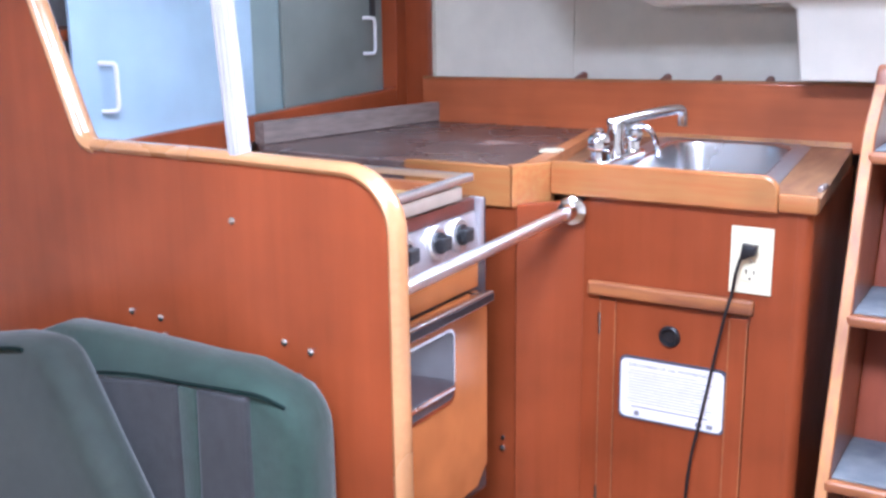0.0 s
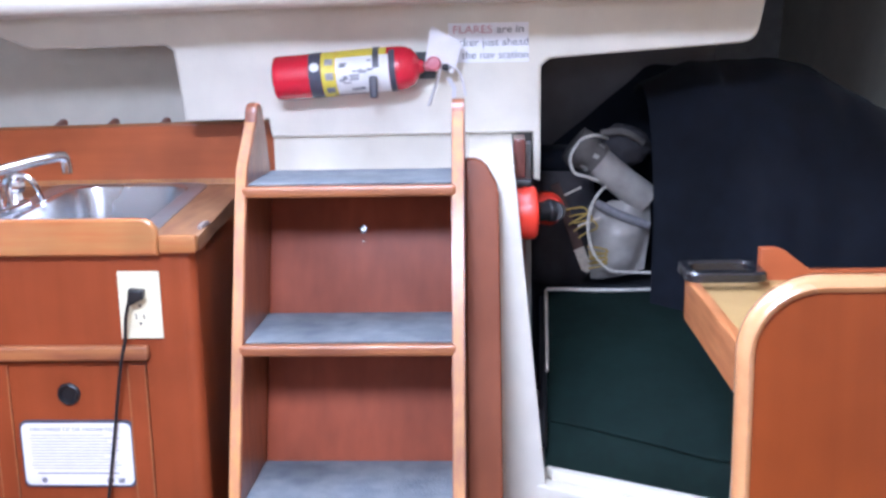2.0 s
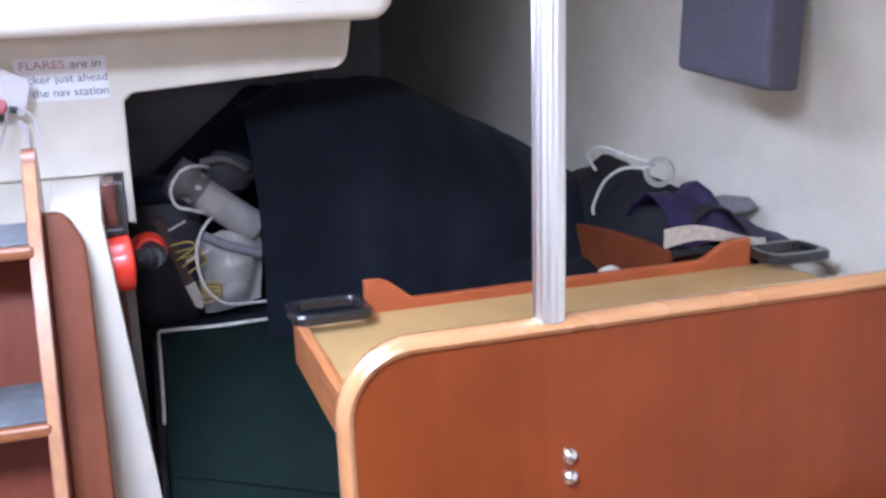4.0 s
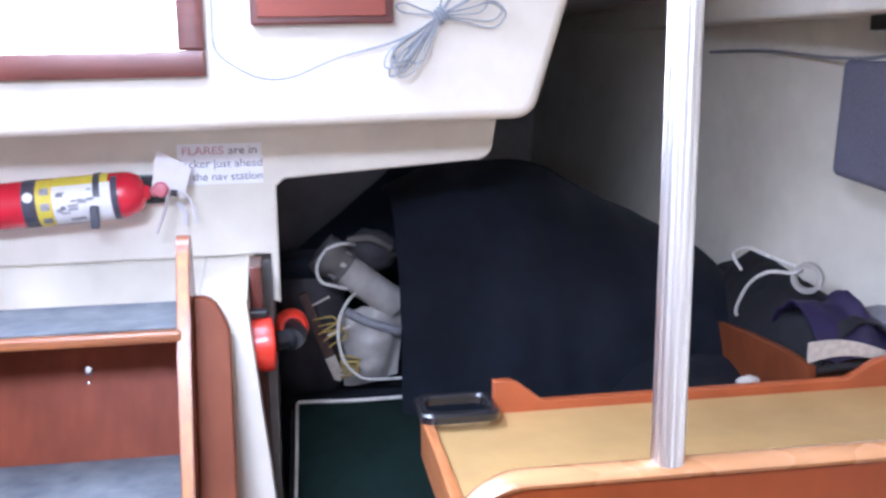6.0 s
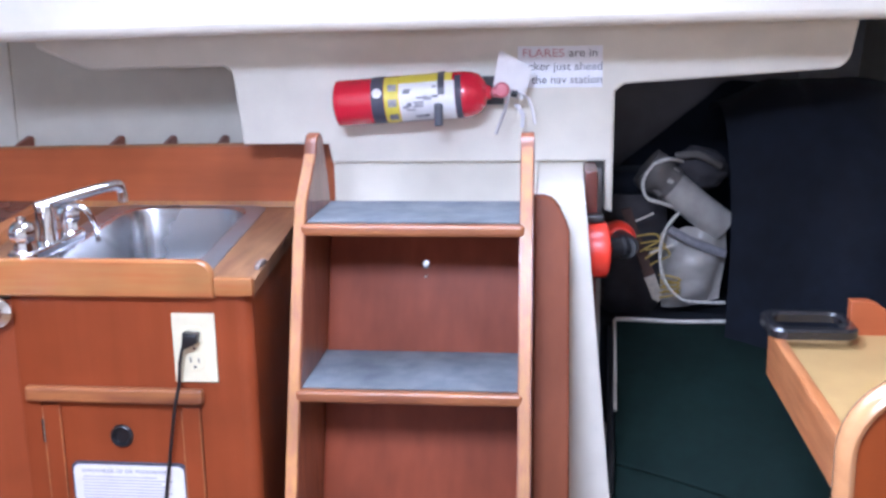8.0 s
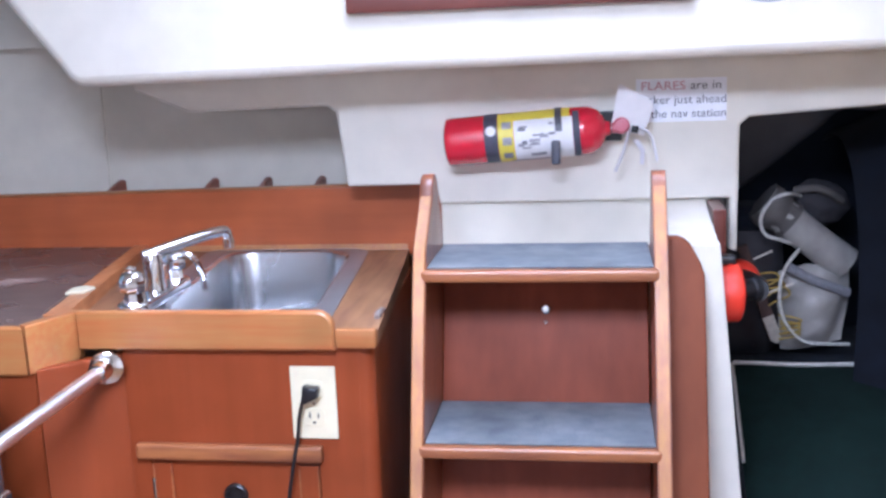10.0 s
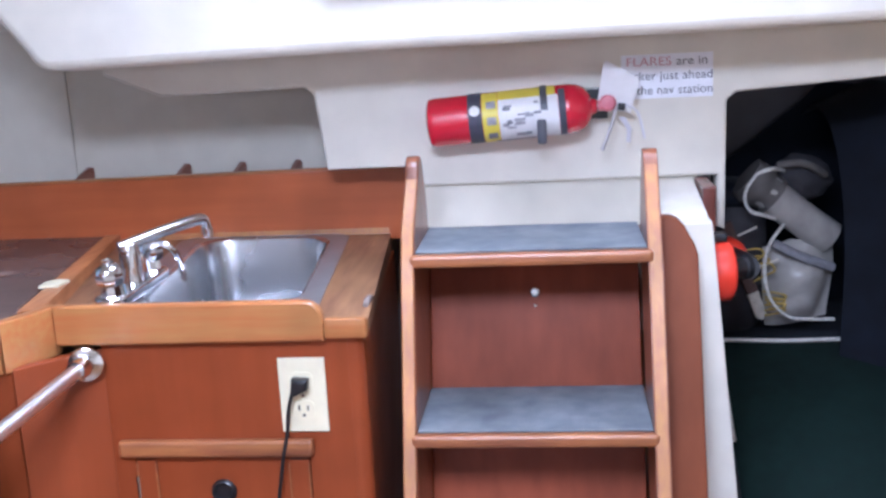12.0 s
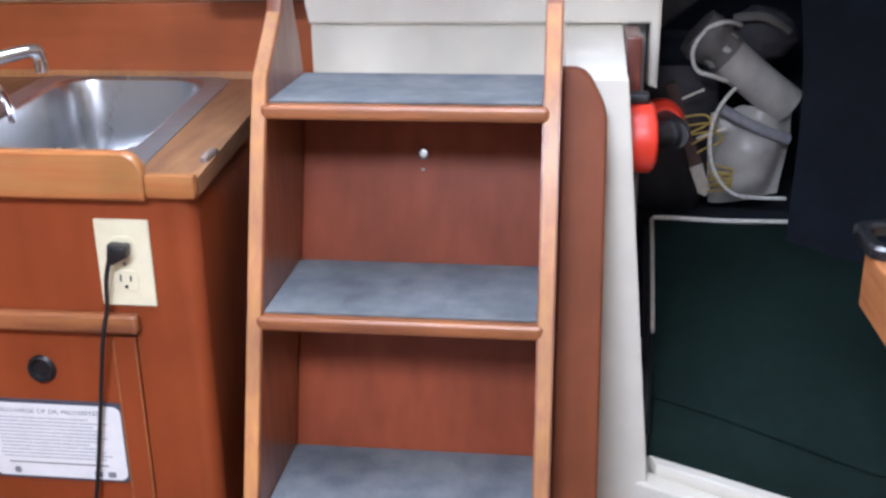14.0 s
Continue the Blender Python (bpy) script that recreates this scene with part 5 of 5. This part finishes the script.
part("body", soft_box(0.662, 0.80, 0.75, 0.85, 0.60, 0.90, 0.055, 0.014, 9.0, 8), DUSKGREY, gb)
part("top_flap", soft_box(0.660, 0.808, 0.742, 0.856, 0.872, 0.918, 0.020, 0.010, 4.0, 6), NAVY, gb, "navy top flap")

rd = thing("red_spotlight", (0.66, 0.27, 0.80), "orange red and black handheld spotlight hung at the berth", "spotlight")
AXR = Vector((1.0, 0.14, 0.0)).normalized()
c0 = Vector((0.592, 0.290, 0.853))
part("lamp_head", bm_lathe([(0.0, 0.0), (0.044, 0.0), (0.049, 0.004), (0.049, 0.040), (0.051, 0.046), (0.051, 0.060), (0.047, 0.064), (0.026, 0.066), (0.0, 0.066)], c0, AXR, 28), ORANGE_RED, rd, "orange red lamp head")
part("neck", bm_lathe([(0.0, 0.0), (0.020, 0.0), (0.018, 0.012), (0.018, 0.024), (0.021, 0.027), (0.021, 0.036), (0.0, 0.038)], c0 + AXR * 0.0662 + Vector((0, 0.012, -0.002)), (1.0, 0.5, 0.0), 18), BLACK, rd)
part("body_tube", bm_tube([c0 + AXR * 0.100 + Vector((0, 0.02, -0.004)), (0.700, 0.40, 0.838), (0.692, 0.505, 0.826)], 0.019, 14, smooth=5), BLACK, rd, "black lamp body")
part("rear_shell", bm_lathe([(0.0, 0.0), (0.026, 0.0), (0.034, 0.010), (0.036, 0.040), (0.032, 0.052), (0.0, 0.056)], (0.692, 0.506, 0.824), (-0.1, 1.0, -0.1), 24), ORANGE_RED, rd, "orange red rear shell")
part("top_clip", bm_box(0.606, 0.650, 0.282, 0.312, 0.9025, 0.916, 0.004, 3), BLACK, rd, "black clip on top of the lamp")
part("mount_screw", bm_lathe([(0, 0), (0.010, 0), (0.010, 0.005), (0.006, 0.010), (0, 0.011)], c0 + AXR * 0.022 + Vector((0.0, -0.040, -0.030)), (0, -1, 0), 12), BEIGE, rd)

# ---- outboard of the chart table: board, rucksack, rope, speaker, shadow line ----
ob_ = thing("locker_fiddle", (1.62, 0.3, 0.74), "mahogany board outboard of the chart table, shade in its red brown", "board")
# the duller wood colour stands in for shade on this board
part("board", bm_prism([(0.62, 0.60), (0.62, 0.765), (0.52, 0.785), (0.376, 0.80), (0.20, 0.810), (0.10, 0.807), (0.10, 0.60)], "x", 1.585, 1.602, 0.003), SIDEWOOD, ob_)
rk = thing("rucksack", (1.7, 0.2, 0.78), "black and purple nylon rucksack lying on its side", "rucksack")


def lying_cloth(y0, y1, tops, seed, inner, outer):
    """Limp cloth lying along the locker: u along it, v from the inboard hem over the crest to the hull."""
    def f(u, v):
        y = y0 + (y1 - y0) * u
        k = min(len(tops) - 2, int(u * (len(tops) - 1)))
        q = u * (len(tops) - 1) - k
        top = tops[k] + (tops[k + 1] - tops[k]) * q * q * (3 - 2 * q)
        x = inner + (outer - inner) * v
        z = 0.70 + (top - 0.70) * math.sin(math.pi * min(1.0, 0.06 + 0.9 * v)) ** 0.5
        p = Vector((x, y, z))
        c = 0.012 * noise.noise(Vector((x * 16 + seed, y * 11, z * 9))) + 0.006 * noise.noise(Vector((x * 40 + seed, y * 30, z * 30)))
        return p + Vector((-0.6 * c, 0.3 * c, c))
    return bm_sheet(f, 44, 16, 0.004)


part("main_bag", lying_cloth(0.80, 0.125, (0.80, 0.875, 0.912, 0.905, 0.890, 0.880, 0.872), 1.0, 1.604, 1.80), BLACK_CLOTH, rk)


def flap(u, v):
    """Nylon flap behind the table's fiddle: u outboard along it, v from its hem over the crest."""
    x, y = 1.615 + 0.295 * u, 0.112 + 0.20 * v
    top = 0.895 - 0.115 * max(0.0, (u - 0.38) / 0.62) ** 0.8 + 0.022 * max(0.0, 1 - abs(u - 0.34) / 0.07)
    z = 0.76 + (top - 0.76) * math.sin(math.pi * min(1.0, 0.05 + 0.85 * v)) ** 0.5
    c = 0.010 * noise.noise(Vector((x * 17, y * 14, z * 9 + 4))) + 0.005 * noise.noise(Vector((x * 45, y * 40, 2.0)))
    return Vector((x, y + 0.5 * c, z + c))


part("purple_flap", bm_sheet(flap, 40, 18, 0.004), PURPLE, rk, "purple flap")
part("grey_pad", lump((1.80, 0.25, 0.845), (0.07, 0.04, 0.022), 6.0), INK, rk, "grey padding")
part("webbing", bm_sheet(lambda u, v: Vector((1.586 + 0.205 * u, 0.096 + 0.006 * math.sin(math.pi * u) + 0.012 * (1 - u) ** 3, 0.812 + 0.010 * math.sin(5 * u) + (0.036 - 0.024 * u) * v)), 18, 3, 0.004), BEIGE, rk, "beige webbing strap")
part("dark_strap", bm_tube([(1.60, 0.100, 0.799), (1.63, 0.100, 0.802), (1.67, 0.100, 0.802), (1.70, 0.100, 0.798)], 0.007, 8, smooth=6), BLACK_CLOTH, rk)
rp = thing("rope_coil", (1.7, 0.33, 0.92), "white rope and tape roll on the rucksack", "rope")
part("rope", bm_tube([(1.60, 0.42, 0.915), (1.59, 0.44, 0.945), (1.60, 0.40, 0.965), (1.62, 0.34, 0.957), (1.66, 0.29, 0.94), (1.64, 0.28, 0.935), (1.61, 0.32, 0.93), (1.590, 0.36, 0.90), (1.575, 0.38, 0.85), (1.575, 0.38, 0.83)], 0.0036, 8, smooth=7), ROPEWHITE, rp)
ring = []
for r, dx in ((0.030, 0.0), (0.030, 0.018), (0.021, 0.018), (0.021, 0.0), (0.030, 0.0)):
    ring.append([(1.662 - 0.75 * r * math.cos(math.pi * k / 12) + 0.65 * dx, 0.268 + 0.65 * r * math.cos(math.pi * k / 12) + 0.75 * dx, 0.925 + r * math.sin(math.pi * k / 12)) for k in range(24)])
part("tape_roll", bm_rings(ring), PLASTICWHITE, rp, "clear tape roll")

solid("pale_rag", lump((1.495, 0.145, 0.770), (0.022, 0.016, 0.012), 4.0), BEIGE, "crumpled pale rag tucked behind the chart table", "rag")

spk = thing("speaker", (1.765, 0.16, 1.09), "grey cloth covered speaker hung under the side deck", "speaker")
bms = bm_box(-0.048, 0.048, -0.106, 0.106, -0.112, 0.112, 0.014, 4)
for v in bms.verts:
    v.co.z += (0.17 if v.co.z < 0 else 0.03) * v.co.y
bms.transform(pose(1.775, 0.165, 1.216, 0, 5, 18))
part("cabinet", bms, SPEAKERGREY, spk)
part("bracket", add(bm_tube([(1.765, 0.16, 1.315), (1.765, 0.16, 1.412)], 0.018, 10), bm_box(1.725, 1.805, 0.12, 0.20, 1.385, 1.411, 0.003)), BLACK, spk)
part("bracket_screw", bm_lathe([(0, 0), (0.011, 0), (0.010, 0.016), (0, 0.018)], (1.745, 0.135, 1.350), (-0.6, -0.8, 0), 12), IVORY, spk)
# grey tube modelled where a thin shadow runs under the side deck
solid("deck_shadow_line", bm_tube([(1.72, 0.9, 1.35), (1.74, 0.65, 1.352), (1.755, 0.42, 1.338), (1.76, 0.25, 1.336), (1.74, 0.12, 1.35), (1.73, 0.06, 1.37)], 0.0035, 8, smooth=6), INK, "thin grey tube along the hull side in place of a shadow line", "cable")
solid("deck_rail_tube", bm_tube([(1.72, -0.04, 1.39), (1.72, -0.5, 1.39)], 0.008, 10), STEEL, "thin steel tube under the side deck", "tube")
